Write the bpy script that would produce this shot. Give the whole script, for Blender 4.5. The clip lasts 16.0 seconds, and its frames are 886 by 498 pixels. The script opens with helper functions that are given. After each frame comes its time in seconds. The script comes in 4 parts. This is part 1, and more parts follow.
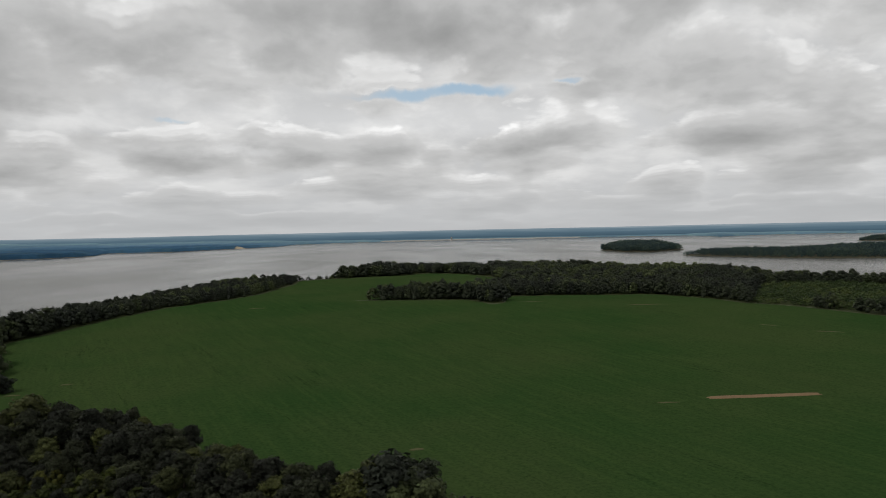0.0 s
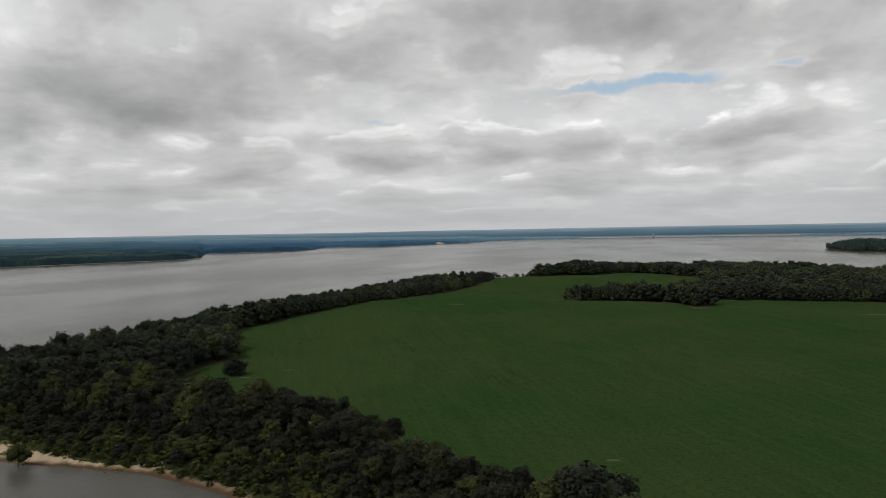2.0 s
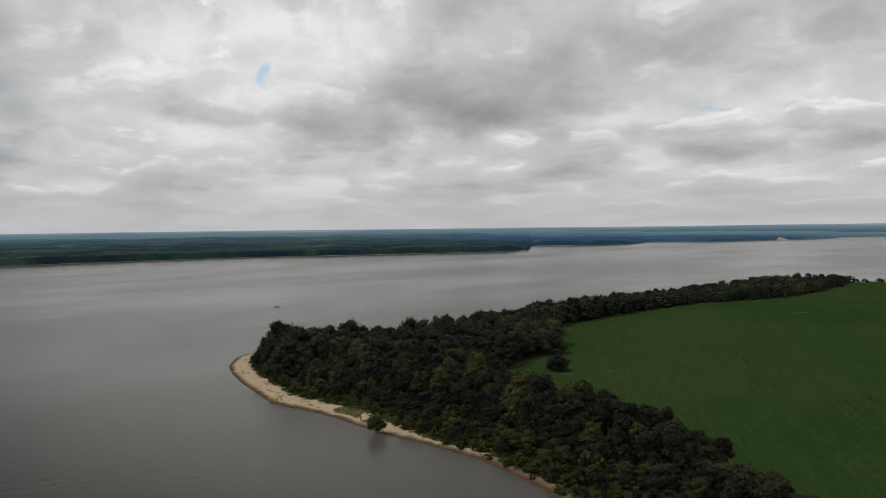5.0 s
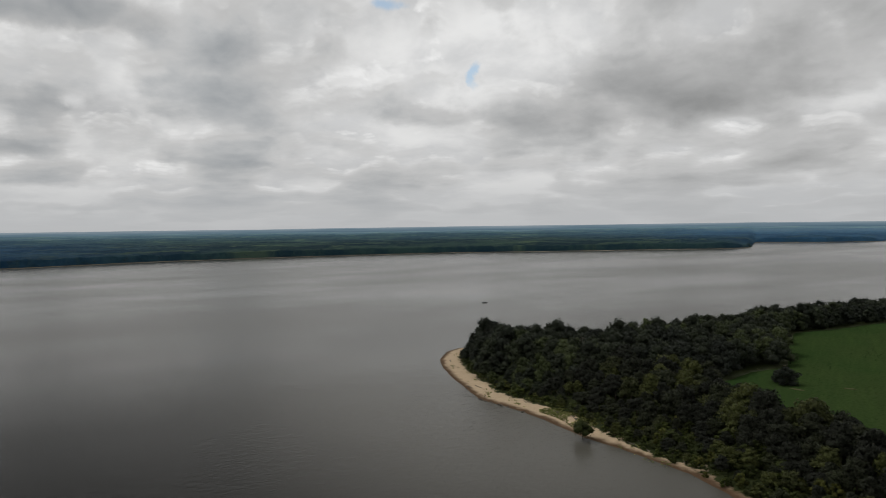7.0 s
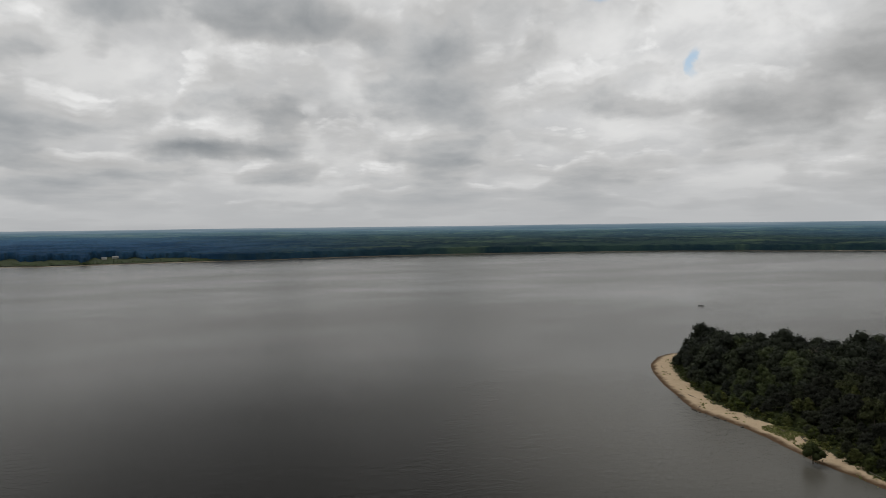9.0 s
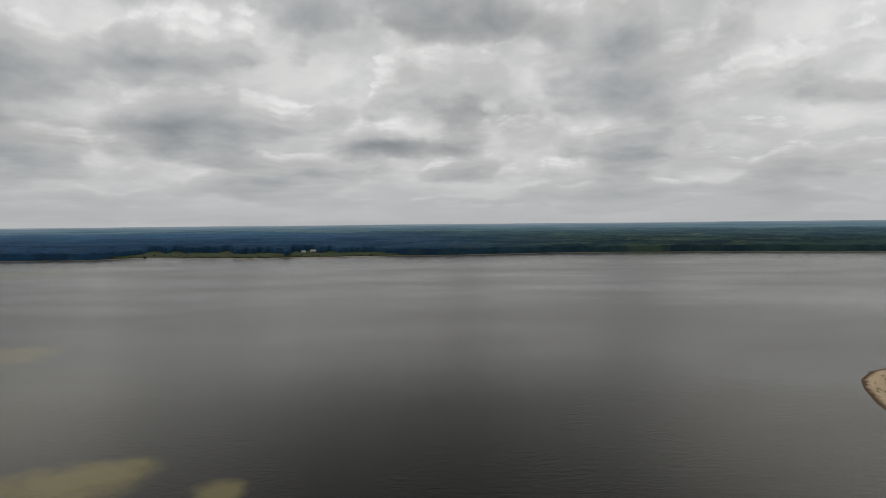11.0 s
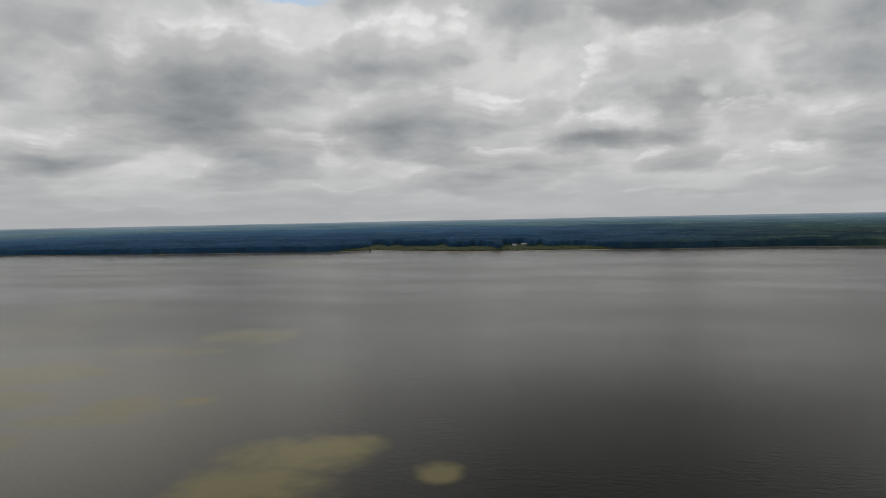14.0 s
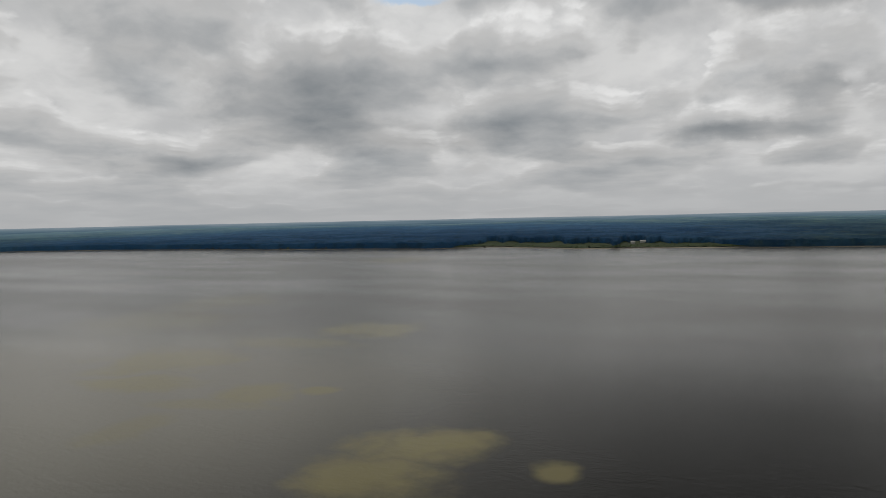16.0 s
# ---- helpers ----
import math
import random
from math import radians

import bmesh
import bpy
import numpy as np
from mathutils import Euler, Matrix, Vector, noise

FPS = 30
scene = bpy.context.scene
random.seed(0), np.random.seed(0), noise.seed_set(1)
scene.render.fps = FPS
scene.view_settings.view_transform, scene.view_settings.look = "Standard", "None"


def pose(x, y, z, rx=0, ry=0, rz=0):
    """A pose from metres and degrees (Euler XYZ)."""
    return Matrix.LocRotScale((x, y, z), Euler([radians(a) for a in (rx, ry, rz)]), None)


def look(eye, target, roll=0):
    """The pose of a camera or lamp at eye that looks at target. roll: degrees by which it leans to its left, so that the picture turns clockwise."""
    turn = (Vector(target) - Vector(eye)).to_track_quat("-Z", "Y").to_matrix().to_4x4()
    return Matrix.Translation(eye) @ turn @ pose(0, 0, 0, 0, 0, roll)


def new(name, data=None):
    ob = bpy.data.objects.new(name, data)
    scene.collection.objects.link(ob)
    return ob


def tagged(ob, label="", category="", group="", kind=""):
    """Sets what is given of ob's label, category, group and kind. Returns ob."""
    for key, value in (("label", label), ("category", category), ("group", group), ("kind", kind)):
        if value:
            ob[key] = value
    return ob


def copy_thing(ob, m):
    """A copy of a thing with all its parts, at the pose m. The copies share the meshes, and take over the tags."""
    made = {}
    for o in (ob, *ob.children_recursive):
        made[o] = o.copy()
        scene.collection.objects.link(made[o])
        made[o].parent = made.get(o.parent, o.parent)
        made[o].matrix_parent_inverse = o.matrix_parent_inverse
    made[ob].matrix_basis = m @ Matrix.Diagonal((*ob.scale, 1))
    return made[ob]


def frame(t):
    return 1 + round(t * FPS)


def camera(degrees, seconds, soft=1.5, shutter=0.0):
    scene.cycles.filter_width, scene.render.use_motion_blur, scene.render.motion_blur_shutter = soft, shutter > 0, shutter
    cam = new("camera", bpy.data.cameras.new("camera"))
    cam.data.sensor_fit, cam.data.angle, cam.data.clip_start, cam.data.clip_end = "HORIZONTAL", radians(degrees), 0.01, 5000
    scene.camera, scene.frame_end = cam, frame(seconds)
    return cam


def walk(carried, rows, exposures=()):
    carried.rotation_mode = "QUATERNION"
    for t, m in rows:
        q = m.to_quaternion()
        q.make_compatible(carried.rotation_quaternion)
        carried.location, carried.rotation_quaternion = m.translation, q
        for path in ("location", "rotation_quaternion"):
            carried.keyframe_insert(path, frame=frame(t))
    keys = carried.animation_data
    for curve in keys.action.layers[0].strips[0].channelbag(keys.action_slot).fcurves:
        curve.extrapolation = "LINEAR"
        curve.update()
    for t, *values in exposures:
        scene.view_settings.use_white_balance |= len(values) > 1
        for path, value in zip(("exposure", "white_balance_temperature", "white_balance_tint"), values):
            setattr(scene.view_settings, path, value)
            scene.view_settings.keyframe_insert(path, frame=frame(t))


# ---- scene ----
cam = camera(64.54, 16.0, soft=0.9)
ROWS = [
    (0.0, -0.00, -0.00, 65.00, 0.00, -1.50, 1.24),
    (0.5, -0.01, 0.19, 65.57, 3.13, -1.49, 1.21),
    (1.0, -0.03, 0.39, 66.13, 7.25, -1.51, 1.18),
    (1.5, -0.05, 0.59, 66.69, 11.59, -1.52, 1.12),
    (2.0, -0.07, 0.80, 67.25, 15.96, -1.51, 1.07),
    (2.5, -0.06, 1.03, 67.81, 20.34, -1.51, 0.97),
    (3.0, -0.05, 1.24, 68.36, 24.70, -1.55, 1.00),
    (3.5, -0.05, 1.40, 68.91, 29.00, -1.56, 0.98),
    (4.0, -0.08, 1.52, 69.45, 33.30, -1.59, 1.00),
    (6.5, -1.01, 1.39, 72.41, 54.63, -1.91, 0.55),
    (7.0, -0.95, 1.35, 72.93, 58.69, -1.89, 0.82),
    (7.5, -0.79, 1.32, 73.43, 62.94, -1.94, 0.82),
    (8.0, -0.52, 1.30, 73.89, 67.14, -1.90, 0.89),
    (8.5, -0.19, 1.29, 74.31, 71.38, -1.88, 0.91),
    (9.0, 0.19, 1.29, 74.70, 75.61, -1.97, 0.73),
    (9.5, 0.57, 1.27, 75.06, 79.56, -2.05, 0.61),
    (12.0, 2.38, 0.93, 76.34, 96.30, -2.24, 0.82),
    (12.5, 2.73, 0.82, 76.49, 99.11, -2.34, 1.01),
    (13.0, 3.08, 0.69, 76.62, 101.80, -2.39, 1.11),
    (13.5, 3.42, 0.55, 76.73, 104.59, -2.40, 1.15),
    (14.0, 3.75, 0.40, 76.82, 107.17, -2.44, 1.16),
    (14.5, 4.07, 0.24, 76.91, 109.75, -2.47, 1.14),
    (15.0, 4.38, 0.07, 77.00, 112.36, -2.50, 1.14),
    (15.5, 4.69, -0.11, 77.10, 114.95, -2.46, 1.21),
    (16.0, 4.99, -0.28, 77.20, 116.47, -2.54, 1.23),
]
walk(cam, [(t, pose(x, y, z, 90 + pitch, roll, yaw)) for t, x, y, z, yaw, pitch, roll in ROWS],
     exposures=((0.0, 0.0), (4.0, -0.04), (7.0, -0.09), (9.5, -0.14), (12.0, -0.18), (16.0, -0.22)))

# ---- world, sun ----
def node(nt, kind, **kw):
    n = nt.nodes.new(kind)
    for k, v in kw.items():
        setattr(n, k, v)
    return n


def put(nt, sock, v):
    if isinstance(v, bpy.types.NodeSocket):
        nt.links.new(v, sock)
    else:
        sock.default_value = v


def mth(nt, op, a, b=0.0, c=0.0, clamp=False):
    n = node(nt, "ShaderNodeMath", operation=op, use_clamp=clamp)
    for s, v in zip(n.inputs, (a, b, c)):
        put(nt, s, v)
    return n.outputs[0]


def vmth(nt, op, a, b=(0, 0, 0)):
    n = node(nt, "ShaderNodeVectorMath", operation=op)
    put(nt, n.inputs[0], a)
    if op == "SCALE":
        put(nt, n.inputs["Scale"], b)
    else:
        put(nt, n.inputs[1], b)
    return n.outputs["Value"] if op in ("LENGTH", "DOT_PRODUCT") else n.outputs[0]


def noi(nt, vec, scale, detail=4.0, rough=0.5, dist=0.0, out=0, lac=2.0):
    n = node(nt, "ShaderNodeTexNoise")
    put(nt, n.inputs["Vector"], vec)
    put(nt, n.inputs["Scale"], scale)
    n.inputs["Detail"].default_value = detail
    n.inputs["Roughness"].default_value = rough
    n.inputs["Lacunarity"].default_value = lac
    n.inputs["Distortion"].default_value = dist
    return n.outputs[out]


def billow(nt, vec, scale, detail=3.0, rough=0.5):
    """Rounded heaps, high in the middle of each."""
    n = node(nt, "ShaderNodeTexVoronoi", feature="SMOOTH_F1", normalize=True)
    put(nt, n.inputs["Vector"], vec)
    n.inputs["Scale"].default_value = scale
    n.inputs["Detail"].default_value = detail
    n.inputs["Roughness"].default_value = rough
    n.inputs["Smoothness"].default_value = 0.6
    return mth(nt, "SUBTRACT", 1.0, n.outputs["Distance"])


def rng(nt, v, a, b, c=0.0, d=1.0, smooth=True):
    n = node(nt, "ShaderNodeMapRange", interpolation_type="SMOOTHSTEP" if smooth else "LINEAR")
    for s, x in zip(n.inputs, (v, a, b, c, d)):
        put(nt, s, x)
    return n.outputs[0]


def mix(nt, f, a, b, blend="MIX"):
    n = node(nt, "ShaderNodeMix", data_type="RGBA", blend_type=blend)
    put(nt, n.inputs[0], f)
    put(nt, n.inputs[6], a if isinstance(a, bpy.types.NodeSocket) else (*a, 1))
    put(nt, n.inputs[7], b if isinstance(b, bpy.types.NodeSocket) else (*b, 1))
    return n.outputs[2]


def xyz(nt, x=0.0, y=0.0, z=0.0):
    n = node(nt, "ShaderNodeCombineXYZ")
    for s, v in zip(n.inputs, (x, y, z)):
        put(nt, s, v)
    return n.outputs[0]


SUN_YAW, SUN_EL = 112.0, 52.0

# cloud masses: yaw, elevation, half width, half height (degrees), how heavy (negative: thin and bright)
CLOUDS = [
    (3.9, 15.88, 19.4, 3.46, 0.9),
    (-6.4, 14.46, 8.3, 1.85, 0.4),
    (30.9, 12.78, 12.0, 2.77, 0.6),
    (37.1, 10.73, 6.9, 2.31, 0.4),
    (29.5, 7.14, 7.8, 1.20, 0.8),
    (19.1, 5.55, 15.2, 0.83, 0.5),
    (-2.7, 6.39, 11.1, 0.92, 0.5),
    (-5.4, 5.04, 9.2, 0.65, 0.4),
    (-22.1, 6.54, 5.5, 1.15, 0.5),
    (-21.4, 11.29, 6.5, 2.08, 0.35),
    (39.7, 9.89, 10.6, 1.94, 0.7),
    (27.7, 13.83, 7.8, 2.54, 0.6),
    (59.0, 8.70, 6.0, 1.38, 0.5),
    (46.8, 8.28, 6.5, 1.15, 0.4),
    (63.4, 3.94, 6.9, 1.02, 0.4),
    (88.2, 8.17, 8.8, 2.08, 0.7),
    (92.5, 5.95, 5.1, 0.83, 0.6),
    (86.8, 15.79, 8.3, 1.94, 0.9),
    (40.0, 10.47, 9.2, 3.00, 0.9),
    (47.3, 8.47, 10.6, 1.29, 0.6),
    (70.7, 13.06, 6.0, 2.54, 0.45),
    (59.0, 8.65, 4.2, 1.11, 0.4),
    (73.6, 4.20, 6.5, 0.92, 0.35),
    (88.3, 4.17, 5.1, 0.74, 0.4),
    (128.2, 9.90, 8.8, 3.92, 0.9),
    (119.7, 6.82, 12.5, 1.57, 1),
    (104.3, 4.79, 5.1, 1.02, 0.6),
    (93.3, 6.01, 5.5, 0.74, 0.7),
    (89.1, 15.10, 10.2, 1.11, 0.8),
    (87.1, 8.88, 6.9, 1.48, 0.5),
    (82.3, 5.05, 6.9, 1.38, 0.4),
    (138.0, 4.39, 4.2, 0.83, 0.6),
    (139.4, 13.28, 5.1, 1.85, 0.3),
    (113.7, 14.00, 2.8, 1.15, 0.3),
    (105.1, 12.33, 5.1, 1.85, 0.3),
    (-0.5, 9.01, 19.8, 1.29, -1),
    (-5.4, 8.34, 3.7, 1.15, -0.5),
    (27.1, 8.26, 4.6, 0.74, -0.5),
    (17.3, 6.44, 7.4, 0.46, -0.4),
    (-15.4, 7.28, 3.7, 1.15, -0.5),
    (37.2, 7.83, 4.6, 1.15, -0.5),
    (32.7, 14.58, 5.1, 1.38, -0.3),
    (53.0, 14.92, 10.2, 2.77, -0.8),
    (61.0, 13.06, 6.0, 2.31, -0.6),
    (46.9, 6.09, 4.6, 1.02, -0.5),
    (56.2, 11.08, 5.1, 1.38, -0.4),
    (93.5, 9.73, 3.2, 2.31, -0.7),
    (61.7, 9.41, 6.9, 4.15, -0.6),
    (53.6, 13.32, 5.1, 3.69, -0.6),
    (49.4, 15.02, 5.5, 1.85, -0.6),
    (67.6, 8.42, 2.8, 0.92, -0.6),
    (77.9, 15.89, 2.8, 2.31, -0.5),
    (97.0, 11.77, 3.7, 1.85, -0.6),
    (86.1, 9.51, 1.4, 0.74, -0.5),
    (81.2, 4.21, 3.2, 0.74, -0.4),
    (137.1, 10.05, 3.9, 1.94, -0.9),
    (122.1, 15.72, 9.2, 1.62, -0.6),
    (110.5, 14.60, 8.3, 2.08, -0.6),
    (93.2, 7.86, 4.2, 1.48, -0.8),
    (86.3, 9.21, 1.2, 0.55, -0.8),
    (117.9, 8.59, 5.5, 0.92, -0.3),
    (124.6, 4.39, 5.5, 0.69, -0.4),
    (79.8, 4.09, 2.8, 1.02, -0.4),
    (80.5, 11.14, 4.2, 1.62, -0.4),
    (109.8, 6.73, 2.8, 1.38, -0.3),
]
GAPS = [
    (2.1, 11.01, 6.9, 0.60, 1),
    (-3.3, 11.29, 2.8, 0.65, 0.7),
    (-10.8, 11.81, 1.7, 0.32, 0.8),
    (21.2, 9.09, 1.8, 0.28, 0.7),
    (55.8, 11.99, 0.7, 1.11, 1),
    (62.9, 17.31, 1.6, 0.60, 1),
    (118.6, 16.97, 3.7, 0.46, 1),
]


def make_world():
    w = bpy.data.worlds.new("sky")
    scene.world = w
    w.use_nodes = True
    nt = w.node_tree
    nt.nodes.clear()
    out = node(nt, "ShaderNodeOutputWorld")
    bg = node(nt, "ShaderNodeBackground")
    nt.links.new(bg.outputs[0], out.inputs[0])
    d = node(nt, "ShaderNodeTexCoord").outputs["Generated"]
    sep = node(nt, "ShaderNodeSeparateXYZ")
    nt.links.new(d, sep.inputs[0])
    x, y, z = sep.outputs
    el = mth(nt, "MULTIPLY", mth(nt, "ARCSINE", z), 57.2958)
    yaw = mth(nt, "MULTIPLY", mth(nt, "ARCTAN2", mth(nt, "MULTIPLY", x, -1.0), y), 57.2958)
    # direction in degrees, roughened at the cloud edges
    ang = xyz(nt, yaw, el, 0.0)
    rough = vmth(nt, "MULTIPLY", vmth(nt, "SUBTRACT", noi(nt, ang, 0.22, 6, 0.6, out=1), (0.5, 0.5, 0.5)), (5.5, 2.2, 0.0))
    ang = vmth(nt, "ADD", ang, rough)

    def masses(rows):
        total = 0.0
        for a, e, ra, re, wgt in rows:
            q = vmth(nt, "MULTIPLY", vmth(nt, "SUBTRACT", ang, (a, e, 0)), (1 / ra, 1 / re, 0))
            total = mth(nt, "ADD", total, rng(nt, vmth(nt, "LENGTH", q), 1.4, 0.2, 0.0, wgt))
        return total

    heavy = mth(nt, "MINIMUM", mth(nt, "MAXIMUM", masses(CLOUDS), -1.0), 1.3)
    gap = masses(GAPS)
    # a deck of cumulus in slices from its flat base upwards, each slice seen higher than the one below it
    bias = mth(nt, "MULTIPLY_ADD", heavy, 0.085, mth(nt, "MULTIPLY", gap, -0.16))
    warp = vmth(nt, "SCALE", vmth(nt, "SUBTRACT", noi(nt, d, 9.0, 3, 0.5, out=1), (0.5, 0.5, 0.5)), 0.05)

    def slice_at(up):
        zz = mth(nt, "MULTIPLY", mth(nt, "MAXIMUM", z, 0.0), 1.0 / (1.0 + up))
        rise = mth(nt, "MULTIPLY", mth(nt, "LOGARITHM", mth(nt, "ADD", zz, 0.055), 2.718), 0.53)
        return vmth(nt, "ADD", xyz(nt, x, y, rise), warp)

    def slice_density(up, lumps=0.0):
        p = slice_at(up)
        dk = mth(nt, "ADD", noi(nt, p, 6.0, 6, 0.5), bias)
        if lumps:
            dk = mth(nt, "MULTIPLY_ADD", mth(nt, "SUBTRACT", billow(nt, p, 13.0, 3, 0.55), 0.62), lumps, dk)
        return dk

    sky = node(nt, "ShaderNodeTexSky", sky_type="NISHITA", sun_disc=False)
    sky.sun_elevation, sky.sun_rotation = radians(SUN_EL), radians(-SUN_YAW)
    blue = mix(nt, 0.5, vmth(nt, "SCALE", sky.outputs[0], 0.11), (0.48, 0.60, 0.68))
    veil = noi(nt, slice_at(0.5), 7.0, 5, 0.55)
    col = mix(nt, rng(nt, veil, 0.35, 0.65), (0.56, 0.565, 0.57), (0.73, 0.73, 0.725))
    col = mix(nt, rng(nt, mth(nt, "ADD", gap, mth(nt, "MULTIPLY", mth(nt, "SUBTRACT", veil, 0.5), 1.2)), 0.15, 1.15), col, blue)
    above = slice_density(0.38, 0.28)
    for up, thr, soft, tone in ((0.27, 0.545, 0.06, 0.84), (0.18, 0.52, 0.06, 0.78), (0.10, 0.495, 0.07, 0.68), (0.045, 0.475, 0.09, 0.58)):
        dk = slice_density(up, 0.28)
        puff = rng(nt, mth(nt, "SUBTRACT", dk, above), -0.11, 0.11, 0.84, 1.08, False)
        lit = vmth(nt, "SCALE", xyz(nt, tone, tone, tone * 0.995), puff)
        col = mix(nt, mth(nt, "MULTIPLY", rng(nt, dk, thr, thr + soft), 0.88), col, lit)
        above = dk
    base = slice_density(0.0)
    dull = mix(nt, rng(nt, yaw, 30.0, 80.0), (0.255, 0.258, 0.256), (0.215, 0.243, 0.268))
    grey = mix(nt, rng(nt, base, 0.45, 0.82, 0, 1, False), (0.60, 0.602, 0.60), dull)
    col = mix(nt, mth(nt, "MULTIPLY", rng(nt, base, 0.44, 0.60), 0.90), col, grey)
    # the heavy masses are thick throughout, the thin ones let the sun through
    col = vmth(nt, "SCALE", col, rng(nt, heavy, -1.0, 1.0, 1.15, 0.90, False))
    col = vmth(nt, "SCALE", col, rng(nt, el, 18.0, 36.0, 1.0, 0.62))
    # pale air just over the horizon
    col = mix(nt, rng(nt, el, 5.0, 0.2, 0.0, 0.80), col, (0.49, 0.50, 0.51))
    nt.links.new(col, bg.inputs[0])
    bg.inputs[1].default_value = 1.0


make_world()
sun_data = bpy.data.lights.new("sun", "SUN")
sun_data.energy, sun_data.angle, sun_data.color = 1.2, radians(14), (1.0, 0.96, 0.9)
sun = new("sun", sun_data)
sy, se = radians(SUN_YAW), radians(SUN_EL)
sun.matrix_world = look((0, 0, 300), (math.sin(sy) * math.cos(se), -math.cos(sy) * math.cos(se), 300 - math.sin(se)))


# ---- materials ----
def material(name, rough=0.8, spec=0.3):
    m = bpy.data.materials.new(name)
    m.use_nodes = True
    nt = m.node_tree
    b = nt.nodes["Principled BSDF"]
    b.inputs["Roughness"].default_value = rough
    b.inputs["Specular IOR Level"].default_value = spec
    return m, nt, b


def place(nt):
    return node(nt, "ShaderNodeNewGeometry").outputs["Position"]


def bump(nt, b, h, strength, dist):
    n = node(nt, "ShaderNodeBump")
    n.inputs["Strength"].default_value = strength
    n.inputs["Distance"].default_value = dist
    nt.links.new(h, n.inputs["Height"])
    nt.links.new(n.outputs[0], b.inputs["Normal"])


def leaf_material(name, dark, mid, warm, source, rough=0.65):
    """Foliage whose hue differs from tree to tree; source: object, tint (one value a tree) or place."""
    m, nt, b = material(name, rough, 0.08)
    p = place(nt)
    if source == "object":
        r = node(nt, "ShaderNodeObjectInfo").outputs["Random"]
    elif source == "tint":
        r = node(nt, "ShaderNodeAttribute", attribute_name="tint").outputs["Fac"]
    else:
        r = noi(nt, p, 0.03, 6, 0.65)
    r2 = node(nt, "ShaderNodeNewGeometry").outputs["Random Per Island"]
    c = mix(nt, rng(nt, r, 0.25, 0.75), dark, mid)
    c = mix(nt, rng(nt, r, 0.70, 0.95, 0.0, 0.9), c, warm)
    k = mth(nt, "MULTIPLY_ADD", r2, *((0.5, 0.78) if source == "tint" else (0.9, 0.62)))
    k = mth(nt, "MULTIPLY", k, rng(nt, noi(nt, p, 0.5, 4, 0.6), 0.3, 0.7, 0.75, 1.25))
    c = vmth(nt, "SCALE", c, k)
    nt.links.new(c, b.inputs["Base Color"])
    bump(nt, b, noi(nt, p, 1.3, 5, 0.7), 1.0, 0.9)
    return m


LEAF = leaf_material("leaves", (0.028, 0.031, 0.023), (0.043, 0.049, 0.027), (0.084, 0.094, 0.030), "object")
LEAF_MASS = leaf_material("woodland_leaves", (0.026, 0.031, 0.024), (0.040, 0.048, 0.030), (0.072, 0.090, 0.036), "tint")
SHRUB = leaf_material("shrub_leaves", (0.040, 0.050, 0.016), (0.062, 0.076, 0.020), (0.085, 0.086, 0.022), "object")
SCRUB = leaf_material("scrub_leaves", (0.036, 0.056, 0.022), (0.058, 0.085, 0.028), (0.10, 0.125, 0.04), "tint")
# blue of the distant air is put into these leaf colours
FAR_LEAF = leaf_material("hazed_far_woods", (0.025, 0.044, 0.048), (0.038, 0.061, 0.060), (0.060, 0.085, 0.064), "tint", 0.8)


def bark_material():
    m, nt, b = material("bark", 0.9, 0.2)
    p = place(nt)
    c = mix(nt, noi(nt, p, 3.0, 6, 0.65), (0.06, 0.05, 0.04), (0.16, 0.135, 0.11))
    nt.links.new(c, b.inputs["Base Color"])
    bump(nt, b, noi(nt, p, 9.0, 5, 0.6), 0.6, 0.05)
    return m


BARK = bark_material()


